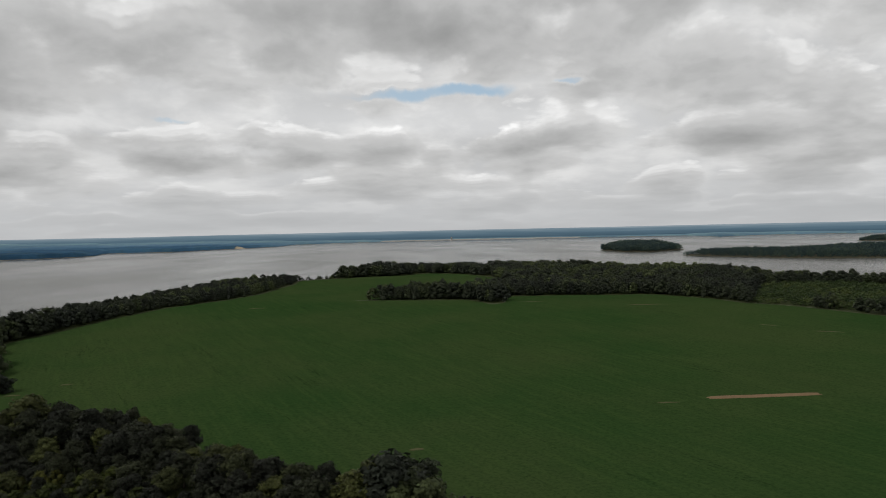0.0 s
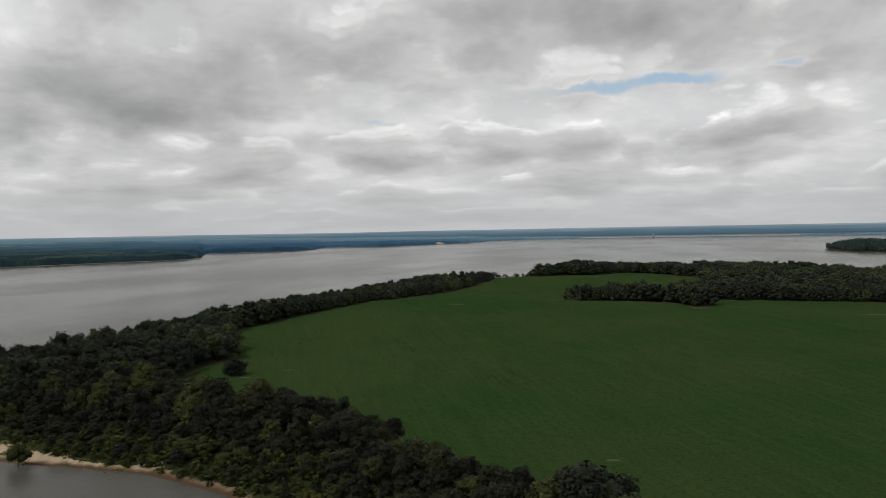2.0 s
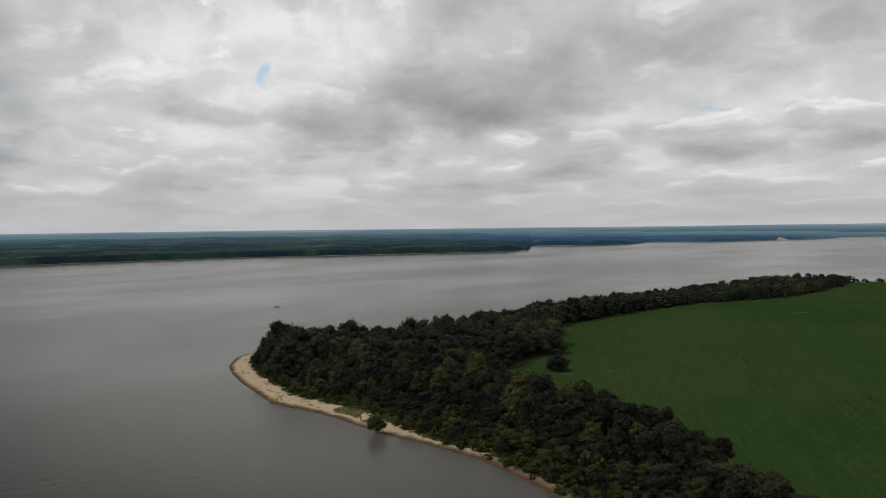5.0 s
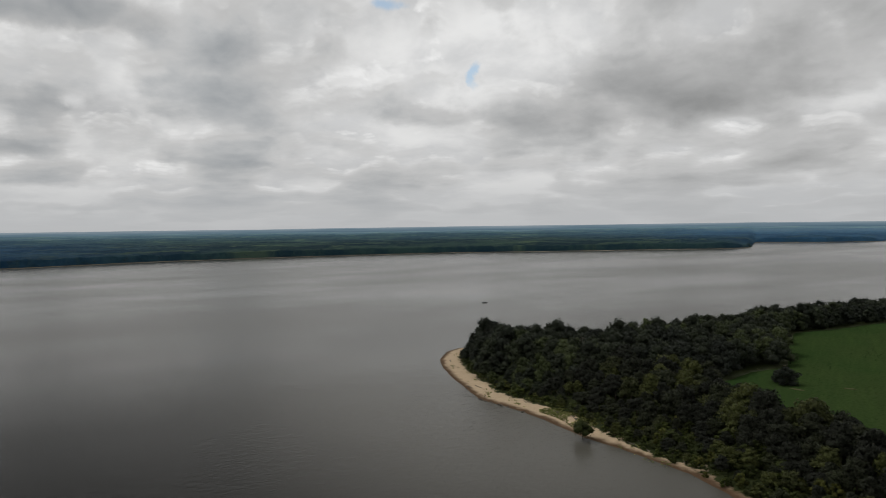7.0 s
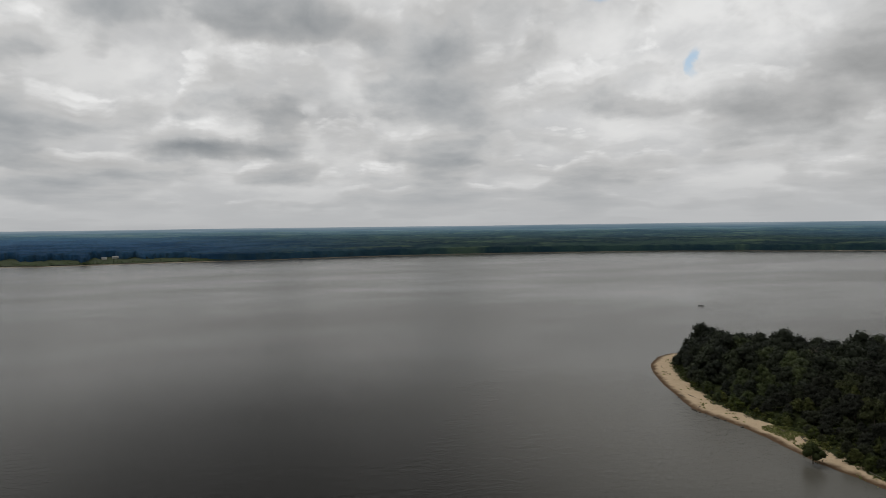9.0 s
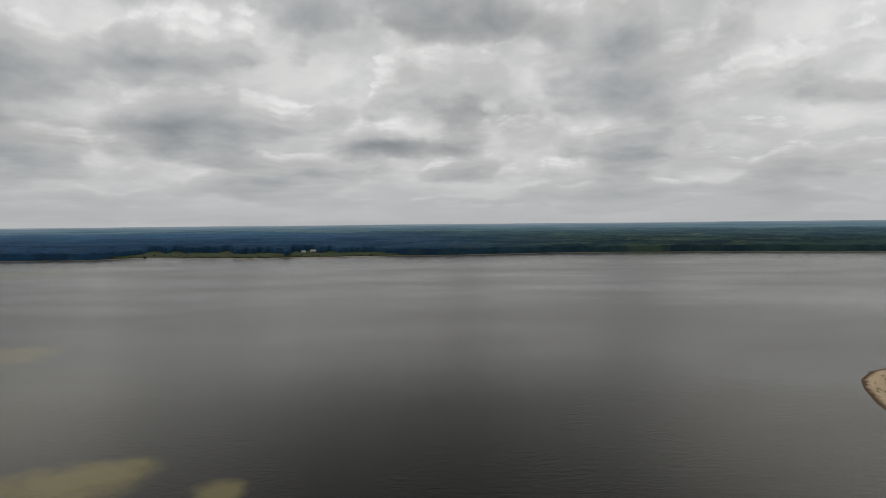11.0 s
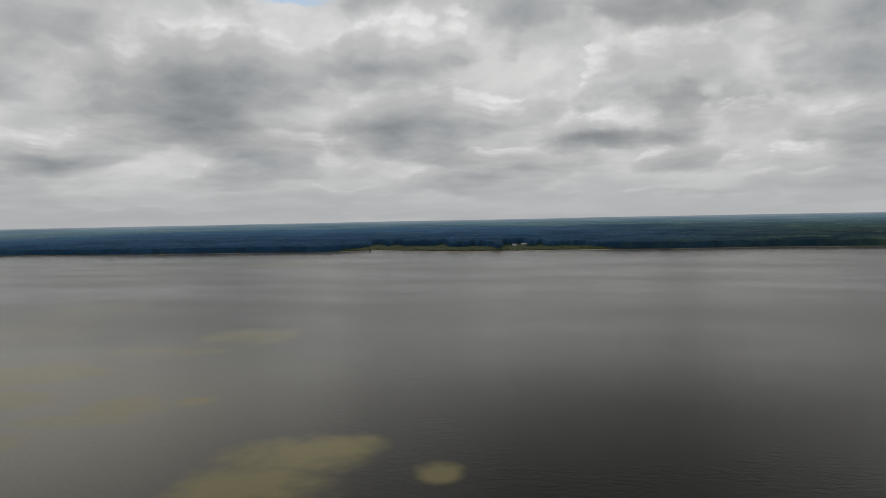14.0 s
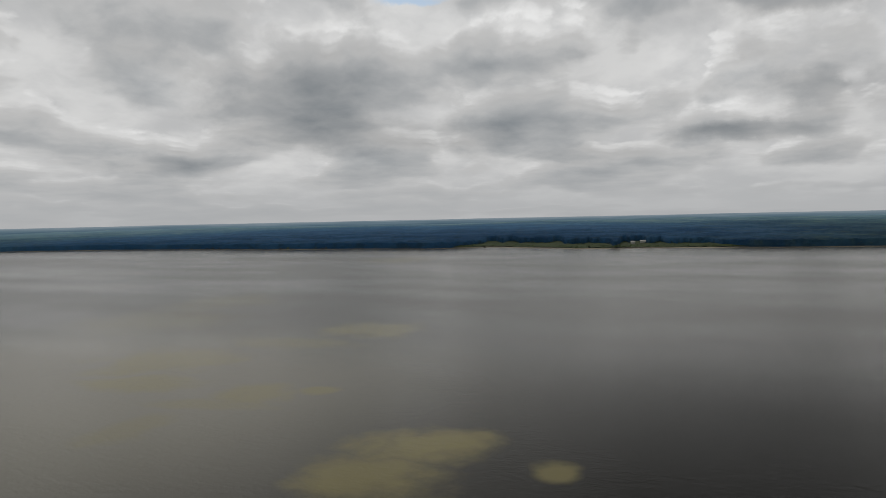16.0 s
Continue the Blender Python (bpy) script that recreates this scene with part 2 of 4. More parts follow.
def ground_material():
    """Sand at the water, leaf litter and low growth inland."""
    m, nt, b = material("sand_and_soil", 0.92, 0.08)
    p = place(nt)
    sand = mix(nt, noi(nt, p, 0.35, 8, 0.65), (0.42, 0.315, 0.205), (0.58, 0.46, 0.32))
    sand = mix(nt, rng(nt, noi(nt, p, 1.4, 5, 0.6), 0.55, 0.75, 0, 0.5), sand, (0.25, 0.18, 0.11))
    z = node(nt, "ShaderNodeSeparateXYZ")
    nt.links.new(p, z.inputs[0])
    wet = rng(nt, mth(nt, "ADD", z.outputs[2], mth(nt, "MULTIPLY", noi(nt, p, 0.25, 4), 0.5)), 0.75, 0.35)
    bank = rng(nt, mth(nt, "ADD", z.outputs[0], mth(nt, "MULTIPLY", noi(nt, p, 0.08, 4), 30.0)), -135.0, -110.0, 0.0, 0.75)
    sand = mix(nt, bank, sand, (0.17, 0.115, 0.075))
    debris = rng(nt, noi(nt, vmth(nt, "MULTIPLY", p, (0.35, 1.3, 1.0)), 1.0, 6, 0.7), 0.6, 0.72, 0, 0.7)
    sand = mix(nt, debris, sand, (0.12, 0.095, 0.065))
    sand = mix(nt, wet, sand, (0.10, 0.062, 0.036))
    green = mix(nt, noi(nt, p, 0.6, 7, 0.65), (0.016, 0.022, 0.009), (0.048, 0.058, 0.018))
    inland = node(nt, "ShaderNodeAttribute", attribute_name="inland").outputs["Fac"]
    f = rng(nt, mth(nt, "ADD", inland, mth(nt, "MULTIPLY", mth(nt, "SUBTRACT", noi(nt, p, 0.22, 7, 0.65), 0.5), 1.5)), 0.55, 0.75)
    margin = node(nt, "ShaderNodeAttribute", attribute_name="margin").outputs["Fac"]
    green = mix(nt, mth(nt, "MULTIPLY", margin, rng(nt, noi(nt, p, 0.1, 5, 0.6), 0.3, 0.6)), green, (0.085, 0.098, 0.055))
    nt.links.new(mix(nt, f, sand, green), b.inputs["Base Color"])
    bump(nt, b, noi(nt, p, 1.2, 7, 0.6), 0.5, 0.4)
    return m


def crop_material():
    m, nt, b = material("soybean_crop", 0.9, 0.0)
    p = place(nt)
    turn = node(nt, "ShaderNodeVectorRotate", rotation_type="Z_AXIS")
    nt.links.new(p, turn.inputs["Vector"])
    turn.inputs["Angle"].default_value = radians(-28)
    rp = turn.outputs[0]
    rows = vmth(nt, "MULTIPLY", rp, (0.9, 0.05, 1))
    c = mix(nt, rng(nt, noi(nt, p, 0.009, 6, 0.6), 0.32, 0.68), (0.028, 0.062, 0.018), (0.046, 0.070, 0.024))
    c = mix(nt, rng(nt, noi(nt, rows, 0.5, 6, 0.7), 0.4, 0.75, 0, 0.5), c, (0.054, 0.090, 0.026))
    c = mix(nt, rng(nt, noi(nt, p, 0.9, 5, 0.7), 0.4, 0.75, 0, 0.6), c, (0.012, 0.032, 0.008))
    tracks = noi(nt, vmth(nt, "MULTIPLY", rp, (0.05, 0.0022, 0)), 1.0, 4, 0.55, 0.25)
    gate = rng(nt, noi(nt, vmth(nt, "MULTIPLY", rp, (0.05, 0.02, 0)), 1.0, 4, 0.6), 0.5, 0.62)
    beads = rng(nt, noi(nt, p, 0.9, 4, 0.6), 0.35, 0.6)
    line = mth(nt, "MULTIPLY", beads, rng(nt, mth(nt, "ABSOLUTE", mth(nt, "SUBTRACT", tracks, 0.5)), 0.009, 0.0, 0, 0.5))
    c = mix(nt, mth(nt, "MULTIPLY", line, gate), c, (0.008, 0.019, 0.006))
    pale = rng(nt, noi(nt, vmth(nt, "MULTIPLY", p, (0.02, 0.12, 0)), 1.0, 6, 0.7), 0.70, 0.8, 0, 0.45)
    c = mix(nt, pale, c, (0.10, 0.11, 0.04))
    nt.links.new(c, b.inputs["Base Color"])
    h = mth(nt, "ADD", noi(nt, p, 1.6, 6, 0.7), mth(nt, "MULTIPLY", noi(nt, rows, 1.0, 3), 0.6))
    bump(nt, b, h, 0.7, 0.5)
    return m


def water_material():
    m, nt, b = material("muddy_lake_water", 0.16, 0.24)
    b.inputs["IOR"].default_value = 1.333
    p = place(nt)
    sunlit = 0.0
    # sunlit patches painted in, fitted to the camera's view: place, half sizes, turn, strength
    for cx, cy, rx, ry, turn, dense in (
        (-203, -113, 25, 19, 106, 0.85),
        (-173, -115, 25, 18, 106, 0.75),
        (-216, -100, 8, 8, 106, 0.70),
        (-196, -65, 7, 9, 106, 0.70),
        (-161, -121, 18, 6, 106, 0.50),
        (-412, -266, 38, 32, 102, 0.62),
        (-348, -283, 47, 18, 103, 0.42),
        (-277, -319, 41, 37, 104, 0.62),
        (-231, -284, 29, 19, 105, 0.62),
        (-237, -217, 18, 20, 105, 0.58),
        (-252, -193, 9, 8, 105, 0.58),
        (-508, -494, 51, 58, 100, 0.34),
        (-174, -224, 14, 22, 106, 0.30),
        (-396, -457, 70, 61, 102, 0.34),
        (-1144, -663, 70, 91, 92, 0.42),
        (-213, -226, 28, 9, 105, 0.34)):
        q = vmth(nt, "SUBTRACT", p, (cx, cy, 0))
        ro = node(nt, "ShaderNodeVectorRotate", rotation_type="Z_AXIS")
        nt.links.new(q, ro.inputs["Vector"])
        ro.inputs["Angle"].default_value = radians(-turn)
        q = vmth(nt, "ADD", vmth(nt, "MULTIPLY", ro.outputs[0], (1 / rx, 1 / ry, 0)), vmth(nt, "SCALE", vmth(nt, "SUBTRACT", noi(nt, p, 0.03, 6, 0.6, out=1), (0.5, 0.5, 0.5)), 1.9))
        sunlit = mth(nt, "MAXIMUM", sunlit, rng(nt, vmth(nt, "LENGTH", vmth(nt, "MULTIPLY", q, (1, 1, 0))), 1.3, 0.45, 0.0, dense))
    base = mix(nt, noi(nt, p, 0.006, 5, 0.5), (0.060, 0.058, 0.049), (0.086, 0.083, 0.070))
    # lighter water off the beach, its brightness put into the colour
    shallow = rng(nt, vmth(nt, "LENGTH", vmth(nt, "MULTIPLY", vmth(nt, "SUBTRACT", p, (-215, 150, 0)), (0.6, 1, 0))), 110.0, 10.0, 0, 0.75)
    # the lake's sunlit side painted as paler water
    sunlit_side = rng(nt, vmth(nt, "LENGTH", vmth(nt, "MULTIPLY", vmth(nt, "SUBTRACT", p, (-210, -330, 0)), (1, 0.8, 0))), 240.0, 60.0, 0, 0.8)
    base = mix(nt, sunlit_side, base, (0.200, 0.186, 0.145))
    # shade painted as a dark pool, with the gloss lowered there
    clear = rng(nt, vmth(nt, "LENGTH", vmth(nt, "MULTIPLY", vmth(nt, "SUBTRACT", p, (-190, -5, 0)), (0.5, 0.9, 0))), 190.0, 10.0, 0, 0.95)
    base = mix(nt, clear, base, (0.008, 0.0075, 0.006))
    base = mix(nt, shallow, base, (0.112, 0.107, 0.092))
    base = mix(nt, sunlit, base, (0.200, 0.172, 0.066))
    nt.links.new(base, b.inputs["Base Color"])
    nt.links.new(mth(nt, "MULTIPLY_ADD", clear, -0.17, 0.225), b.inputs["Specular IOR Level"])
    wind = rng(nt, noi(nt, vmth(nt, "MULTIPLY", p, (0.0042, 0.0016, 0)), 1.0, 5, 0.6), 0.3, 0.7)
    nt.links.new(mth(nt, "MULTIPLY_ADD", wind, 0.10, 0.16), b.inputs["Roughness"])
    wv = vmth(nt, "MULTIPLY", p, (1.0, 0.45, 1))
    h = mth(nt, "ADD", noi(nt, wv, 0.4, 6, 0.65), mth(nt, "MULTIPLY", noi(nt, p, 0.13, 3), 0.45))
    n = node(nt, "ShaderNodeBump")
    n.inputs["Distance"].default_value = 0.6
    nt.links.new(mth(nt, "MULTIPLY_ADD", wind, 0.26, 0.14), n.inputs["Strength"])
    nt.links.new(h, n.inputs["Height"])
    nt.links.new(n.outputs[0], b.inputs["Normal"])
    return m


def plain(name, a, c, scale, rough=0.85, relief=0.3, depth=0.1):
    m, nt, b = material(name, rough, 0.08)
    p = place(nt)
    nt.links.new(mix(nt, noi(nt, p, scale, 6, 0.65), a, c), b.inputs["Base Color"])
    bump(nt, b, noi(nt, p, scale * 4, 5, 0.6), relief, depth)
    return m


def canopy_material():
    """Woods across the lake; distant air is painted in as blue colour and glow."""
    m, nt, b = material("hazed_forest_canopy", 0.9, 0.03)
    p = place(nt)
    stand = rng(nt, noi(nt, p, 0.005, 6, 0.65), 0.40, 0.62)
    c = mix(nt, stand, (0.009, 0.018, 0.016), (0.036, 0.060, 0.034))
    # cloud shade and blue air over two stretches put into the base colour
    blue_air = rng(nt, vmth(nt, "LENGTH", vmth(nt, "SUBTRACT", p, (-2100, -1250, 0))), 1900.0, 900.0, 0, 0.92)
    blue_air = mth(nt, "MAXIMUM", blue_air, rng(nt, vmth(nt, "LENGTH", vmth(nt, "SUBTRACT", p, (-1300, 2900, 0))), 1500.0, 600.0, 0, 0.7))
    c = mix(nt, blue_air, c, mix(nt, stand, (0.008, 0.036, 0.098), (0.020, 0.066, 0.150)))
    c = mix(nt, rng(nt, noi(nt, p, 0.03, 5, 0.7), 0.42, 0.72, 0, 0.75), c, (0.010, 0.019, 0.020))
    light = rng(nt, noi(nt, vmth(nt, "MULTIPLY", p, (0.008, 0.005, 0)), 1.0, 6, 0.65), 0.53, 0.64, 0, 0.8)
    c = mix(nt, mth(nt, "MULTIPLY", light, mth(nt, "SUBTRACT", 1.0, blue_air)), c, (0.080, 0.110, 0.048))
    nt.links.new(c, b.inputs["Base Color"])
    # haze put into the emission, paler and bluer farther out
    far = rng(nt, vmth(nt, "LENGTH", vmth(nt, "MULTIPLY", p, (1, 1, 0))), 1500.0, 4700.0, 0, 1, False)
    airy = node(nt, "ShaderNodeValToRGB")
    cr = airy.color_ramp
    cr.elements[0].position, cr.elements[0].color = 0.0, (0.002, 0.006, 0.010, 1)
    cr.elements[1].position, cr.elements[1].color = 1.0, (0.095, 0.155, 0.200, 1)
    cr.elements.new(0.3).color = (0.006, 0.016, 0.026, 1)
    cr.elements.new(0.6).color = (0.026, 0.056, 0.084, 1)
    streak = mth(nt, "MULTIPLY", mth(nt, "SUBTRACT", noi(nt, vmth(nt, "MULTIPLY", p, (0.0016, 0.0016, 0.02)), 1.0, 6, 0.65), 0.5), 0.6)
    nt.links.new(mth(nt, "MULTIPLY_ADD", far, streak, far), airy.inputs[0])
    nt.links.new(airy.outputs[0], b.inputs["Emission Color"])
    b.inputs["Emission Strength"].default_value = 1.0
    bump(nt, b, noi(nt, p, 0.09, 6, 0.7), 1.0, 8.0)
    return m


def hills_material():
    """Wooded hills at the edge of sight, airy haze painted as pale blue glow."""
    m, nt, b = material("hazed_hills", 1.0, 0.0)
    p = place(nt)
    z = node(nt, "ShaderNodeSeparateXYZ")
    nt.links.new(p, z.inputs[0])
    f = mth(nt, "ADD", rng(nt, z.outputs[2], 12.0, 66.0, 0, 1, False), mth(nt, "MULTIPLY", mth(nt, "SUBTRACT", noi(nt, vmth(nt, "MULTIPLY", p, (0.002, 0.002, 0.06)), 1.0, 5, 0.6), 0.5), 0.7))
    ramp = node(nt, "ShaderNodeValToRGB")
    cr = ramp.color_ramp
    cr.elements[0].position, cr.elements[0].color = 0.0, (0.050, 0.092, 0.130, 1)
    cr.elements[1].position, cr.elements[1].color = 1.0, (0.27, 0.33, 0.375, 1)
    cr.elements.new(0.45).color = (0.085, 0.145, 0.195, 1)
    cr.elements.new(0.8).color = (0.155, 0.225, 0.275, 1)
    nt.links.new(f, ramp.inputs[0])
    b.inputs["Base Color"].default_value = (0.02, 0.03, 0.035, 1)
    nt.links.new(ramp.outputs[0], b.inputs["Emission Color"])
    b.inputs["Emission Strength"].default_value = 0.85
    return m


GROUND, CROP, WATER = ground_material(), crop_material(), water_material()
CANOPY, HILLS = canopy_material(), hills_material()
LITTER = plain("dark_shore_growth", (0.03, 0.035, 0.02), (0.10, 0.09, 0.06), 0.03)
FAR_SAND = plain("pale_shore_sand", (0.20, 0.17, 0.13), (0.42, 0.37, 0.29), 0.012)
SOIL = plain("bare_tan_soil", (0.12, 0.08, 0.042), (0.26, 0.175, 0.10), 0.35)
PALE_SOIL = plain("thin_crop_on_pale_soil", (0.035, 0.055, 0.018), (0.13, 0.11, 0.055), 0.5)
GLADE_SAND = plain("pale_dry_sand", (0.30, 0.235, 0.15), (0.48, 0.39, 0.27), 0.6)
ROCK = plain("dark_wet_stone", (0.05, 0.045, 0.04), (0.14, 0.12, 0.10), 1.5)
DRIFT = plain("weathered_driftwood", (0.10, 0.085, 0.07), (0.26, 0.23, 0.19), 2.0)
CONCRETE = plain("pale_concrete", (0.38, 0.37, 0.35), (0.52, 0.51, 0.48), 0.3)
HULL = plain("dark_green_hull_paint", (0.03, 0.04, 0.035), (0.05, 0.06, 0.05), 1.0, 0.4)
METAL = plain("grey_metal", (0.2, 0.2, 0.2), (0.3, 0.3, 0.3), 1.0, 0.4)


# ---- mesh helpers ----
def tri_mesh(name, v, f, mat, tint=None, smooth=True, attrs=()):
    v, f = np.asarray(v, np.float32), np.asarray(f, np.int32)
    me = bpy.data.meshes.new(name)
    k = f.shape[1]
    me.vertices.add(len(v))
    me.vertices.foreach_set("co", v.ravel())
    me.loops.add(f.size)
    me.loops.foreach_set("vertex_index", f.ravel())
    me.polygons.add(len(f))
    me.polygons.foreach_set("loop_start", np.arange(0, f.size, k, dtype=np.int32))
    me.polygons.foreach_set("use_smooth", np.full(len(f), smooth))
    me.update(calc_edges=True)
    for key, values in (*attrs, *((("tint", tint),) if tint is not None else ())):
        me.attributes.new(key, "FLOAT", "POINT").data.foreach_set("value", np.asarray(values, np.float32))
    me.materials.append(mat)
    return me


def part(name, bm, mat, parent, label=""):
    me = bpy.data.meshes.new(name)
    bm.to_mesh(me)
    bm.free()
    me.materials.append(mat)
    ob = new(name, me)
    ob.parent = parent
    return tagged(ob, label)


def stepv(a, b, x):
    u = np.clip((x - a) / (b - a), 0, 1)
    return u * u * (3 - 2 * u)


def inside_distance(poly, x, y):
    """Distance to the outline: positive inside, negative outside."""
    x, y = np.asarray(x, float), np.asarray(y, float)
    best, odd = np.full(x.shape, 1e9), np.zeros(x.shape, bool)
    for (ax, ay), (bx, by) in zip(poly, poly[1:] + poly[:1]):
        dx, dy = bx - ax, by - ay
        u = np.clip(((x - ax) * dx + (y - ay) * dy) / (dx * dx + dy * dy), 0, 1)
        best = np.minimum(best, np.hypot(x - ax - u * dx, y - ay - u * dy))
        cross = (ay > y) != (by > y)
        with np.errstate(divide="ignore", invalid="ignore"):
            odd ^= cross & (x < ax + (y - ay) * dx / (dy if dy else 1e-9))
    return np.where(odd, best, -best)


rs = np.random.RandomState(7)
LATTICE = rs.rand(64, 64)


def value_noise(x, y):
    xi, yi = np.floor(x).astype(int), np.floor(y).astype(int)
    fx, fy = x - xi, y - yi
    fx, fy = fx * fx * (3 - 2 * fx), fy * fy * (3 - 2 * fy)
    g = lambda a, b: LATTICE[a % 64, b % 64]
    return (g(xi, yi) * (1 - fx) + g(xi + 1, yi) * fx) * (1 - fy) + (g(xi, yi + 1) * (1 - fx) + g(xi + 1, yi + 1) * fx) * fy


def fbm(x, y, octaves=4):
    t, a, s = 0.0, 0.5, 0.0
    for k in range(octaves):
        t = t + a * value_noise(x * 2 ** k + 17.3 * k, y * 2 ** k + 5.1 * k)
        s += a
        a *= 0.5
    return t / s


# ---- plan of the headland ----
SHORE = [(-95, 153), (-106, 158), (-121, 162.5), (-136, 166), (-164, 166.5), (-179, 165), (-204, 168), (-227, 167.5), (-243, 165.5), (-278, 176),
         (-309, 187), (-329, 197.5), (-345, 212), (-352, 225), (-345, 243), (-318, 262), (-296, 285), (-300, 340), (-288, 425), (-278, 515),
         (-264, 615), (-250, 718), (-205, 755), (-152, 786), (-118, 830), (-70, 885), (45, 905), (150, 875), (225, 815), (275, 790),
         (315, 735), (335, 660), (380, 630), (420, 590), (620, 520), (1000, 250), (1000, -150), (300, 0), (60, 70), (-40, 120)]
FIELD = [(4, 140), (0, 158), (-30, 166), (-42, 178), (-56, 184), (-66, 193), (-76, 206), (-95, 219), (-112, 228), (-146, 228), (-178, 240), (-192, 256),
         (-196, 280), (-192, 301), (-213, 335), (-238, 378), (-229, 407), (-219, 459), (-203, 512), (-175, 556), (-158, 612), (-148, 697),
         (-150, 735), (-124, 742), (-90, 762), (-46, 773), (-17, 798), (28, 769), (55, 719), (56, 640), (20, 560), (-30, 558),
         (-73, 534), (19, 523), (34, 492), (43, 502), (50, 544), (158, 534), (189, 501), (201, 473), (224, 455), (257, 405), (330, 300), (330, 60), (60, 95)]
SCRUBLAND = [(206, 468), (226, 458), (262, 420), (330, 420), (370, 560), (330, 600), (270, 600), (240, 540)]


def beach_width(x, y):
    south = (y < 226) & (x < -60)
    w = np.interp(x, [-352, -300, -240, -200, -180, -160, -140, -90], [11, 9.5, 9, 9.5, 7, 3.5, 3, 2.5])
    return np.where(south, w, 2.0)


def land_height(x, y):
    d = inside_distance(SHORE, x, y) + 1.6 * (fbm(x / 9, y / 9, 3) - 0.5)
    inner = 4.0 + 9.0 * stepv(180, 560, y) + 4.0 * stepv(560, 860, y)
    d2 = d - beach_width(x, y)
    up = stepv(0, 38, d2)
    h = np.where(d < 0, np.maximum(d * 0.12, -3), np.minimum(d * 0.13, 1.4)) + (inner - 1.4) * up
    return h + 0.5 * (fbm(x / 30, y / 30, 3) - 0.5) * stepv(2, 20, d)


def grid(x0, x1, y0, y1, s):
    xs, ys = np.arange(x0, x1 + s, s), np.arange(y0, y1 + s, s)
    gx, gy = np.meshgrid(xs, ys)
    n, m = gx.shape
    i = np.arange(n * m).reshape(n, m)
    q = np.stack([i[:-1, :-1], i[:-1, 1:], i[1:, 1:], i[1:, :-1]], -1).reshape(-1, 4)
    return gx.ravel(), gy.ravel(), q


def sheet(name, x, y, z, q, keep, mat, attrs=()):
    q = q[keep[q].any(1)]
    used = np.unique(q)
    back = np.zeros(len(x), int)
    back[used] = np.arange(len(used))
    return tri_mesh(name, np.stack([x, y, z], 1)[used], back[q], mat, attrs=[(k, v[used]) for k, v in attrs])


gx, gy, gq = grid(-380, 420, 60, 1060, 4.0)
gz = land_height(gx, gy)
gd = inside_distance(SHORE, gx, gy)
inland = stepv(-6, 4.5, gd - beach_width(gx, gy))
tagged(new("ground", sheet("ground", gx, gy, gz, gq, gd > -14, GROUND, [("inland", inland), ("margin", np.exp(-((inside_distance(FIELD, gx, gy) + 1.2) / 1.6) ** 2))])),
       "sandy headland ground rising from the lake", "ground", kind="structure")
fd = inside_distance(FIELD, gx, gy) + 2.5 * (fbm(gx / 11, gy / 11, 3) - 0.5)
crop_z = gz + np.clip(fd * 0.16, -0.8, 0.55)
tagged(new("crop_field", sheet("crop_field", gx, gy, crop_z, gq, fd > -5, CROP)),
       "broad dark green soybean field on the headland", "field", kind="stuff")

# ---- water ----
a = np.radians(np.arange(0, 360, 3.0))
rings = [0, 60, 150, 400, 900, 1800, 3200, 4880]
wv = [(0, 0, 0)] + [(r * math.cos(t), r * math.sin(t), 0) for r in rings[1:] for t in a]
nA = len(a)
wf = [(0, 1 + k, 1 + (k + 1) % nA) for k in range(nA)]
for r in range(len(rings) - 2):
    o, o2 = 1 + r * nA, 1 + (r + 1) * nA
    for k in range(nA):
        k2 = (k + 1) % nA
        wf += [(o + k, o2 + k, o2 + k2), (o + k, o2 + k2, o + k2)]
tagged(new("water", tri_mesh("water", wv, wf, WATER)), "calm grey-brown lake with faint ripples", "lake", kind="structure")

# ---- far land ----
FAR_YAW = [-180, -60, -40, -29.6, -25, -21.5, -19, -10, 4.5, 8.5, 12.1, 13, 16.6, 21.1, 25.7, 26.5, 30.3, 34.7, 35.05, 37.7, 44, 50.7, 57.6, 62.2, 67.5, 76, 82.7, 89, 96, 105.6, 113, 117.6, 130.8, 143, 150, 170, 180]
FAR_R = [3000, 3000, 4300, 4640, 4480, 3960, 4700, 4720, 4700, 4400, 4160, 3700, 3420, 3110, 3150, 2783, 2650, 2660, 2120, 2034, 1964, 1907, 1895, 1860, 1817, 1763, 1715, 1645, 1630, 1627, 1790, 1750, 1975, 2405, 2615, 3000, 3000]


def far_radius(yaw):
    y = np.asarray(yaw, float)
    return np.interp(y, FAR_YAW, FAR_R) + 26 * (fbm(y * 0.9 + 300, y * 0.0 + 4.2, 4) - 0.5)


def far_rise(r, s, yaw):
    """Ground height s metres behind the far shore."""
    return 1.2 + 6 * stepv(0, 250, s) + 30 * stepv(300, 2900, s) * (0.45 + 0.9 * fbm(yaw * 0.12 + 50, r / 620, 4)) + 6 * (fbm(yaw * 0.5 + 90, r / 260, 3) - 0.5) * stepv(60, 300, s)


yaws = np.concatenate([np.arange(-180, -44, 2.0), np.arange(-44, 164, 0.24), np.arange(164, 181, 2.0)])
steps = np.concatenate([[0.0, 3.0], np.cumsum(8 * 1.052 ** np.arange(62))])
Y, S = np.meshgrid(yaws, steps, indexing="ij")
R0 = far_radius(Y)
def marsh_depth(yaw):
    return 190 * stepv(93, 98, yaw) * stepv(116, 112, yaw) * np.clip(2.6 * fbm(yaw * 1.1 + 3, yaw * 0 + 9, 4) - 0.55, 0.06, 1.5)


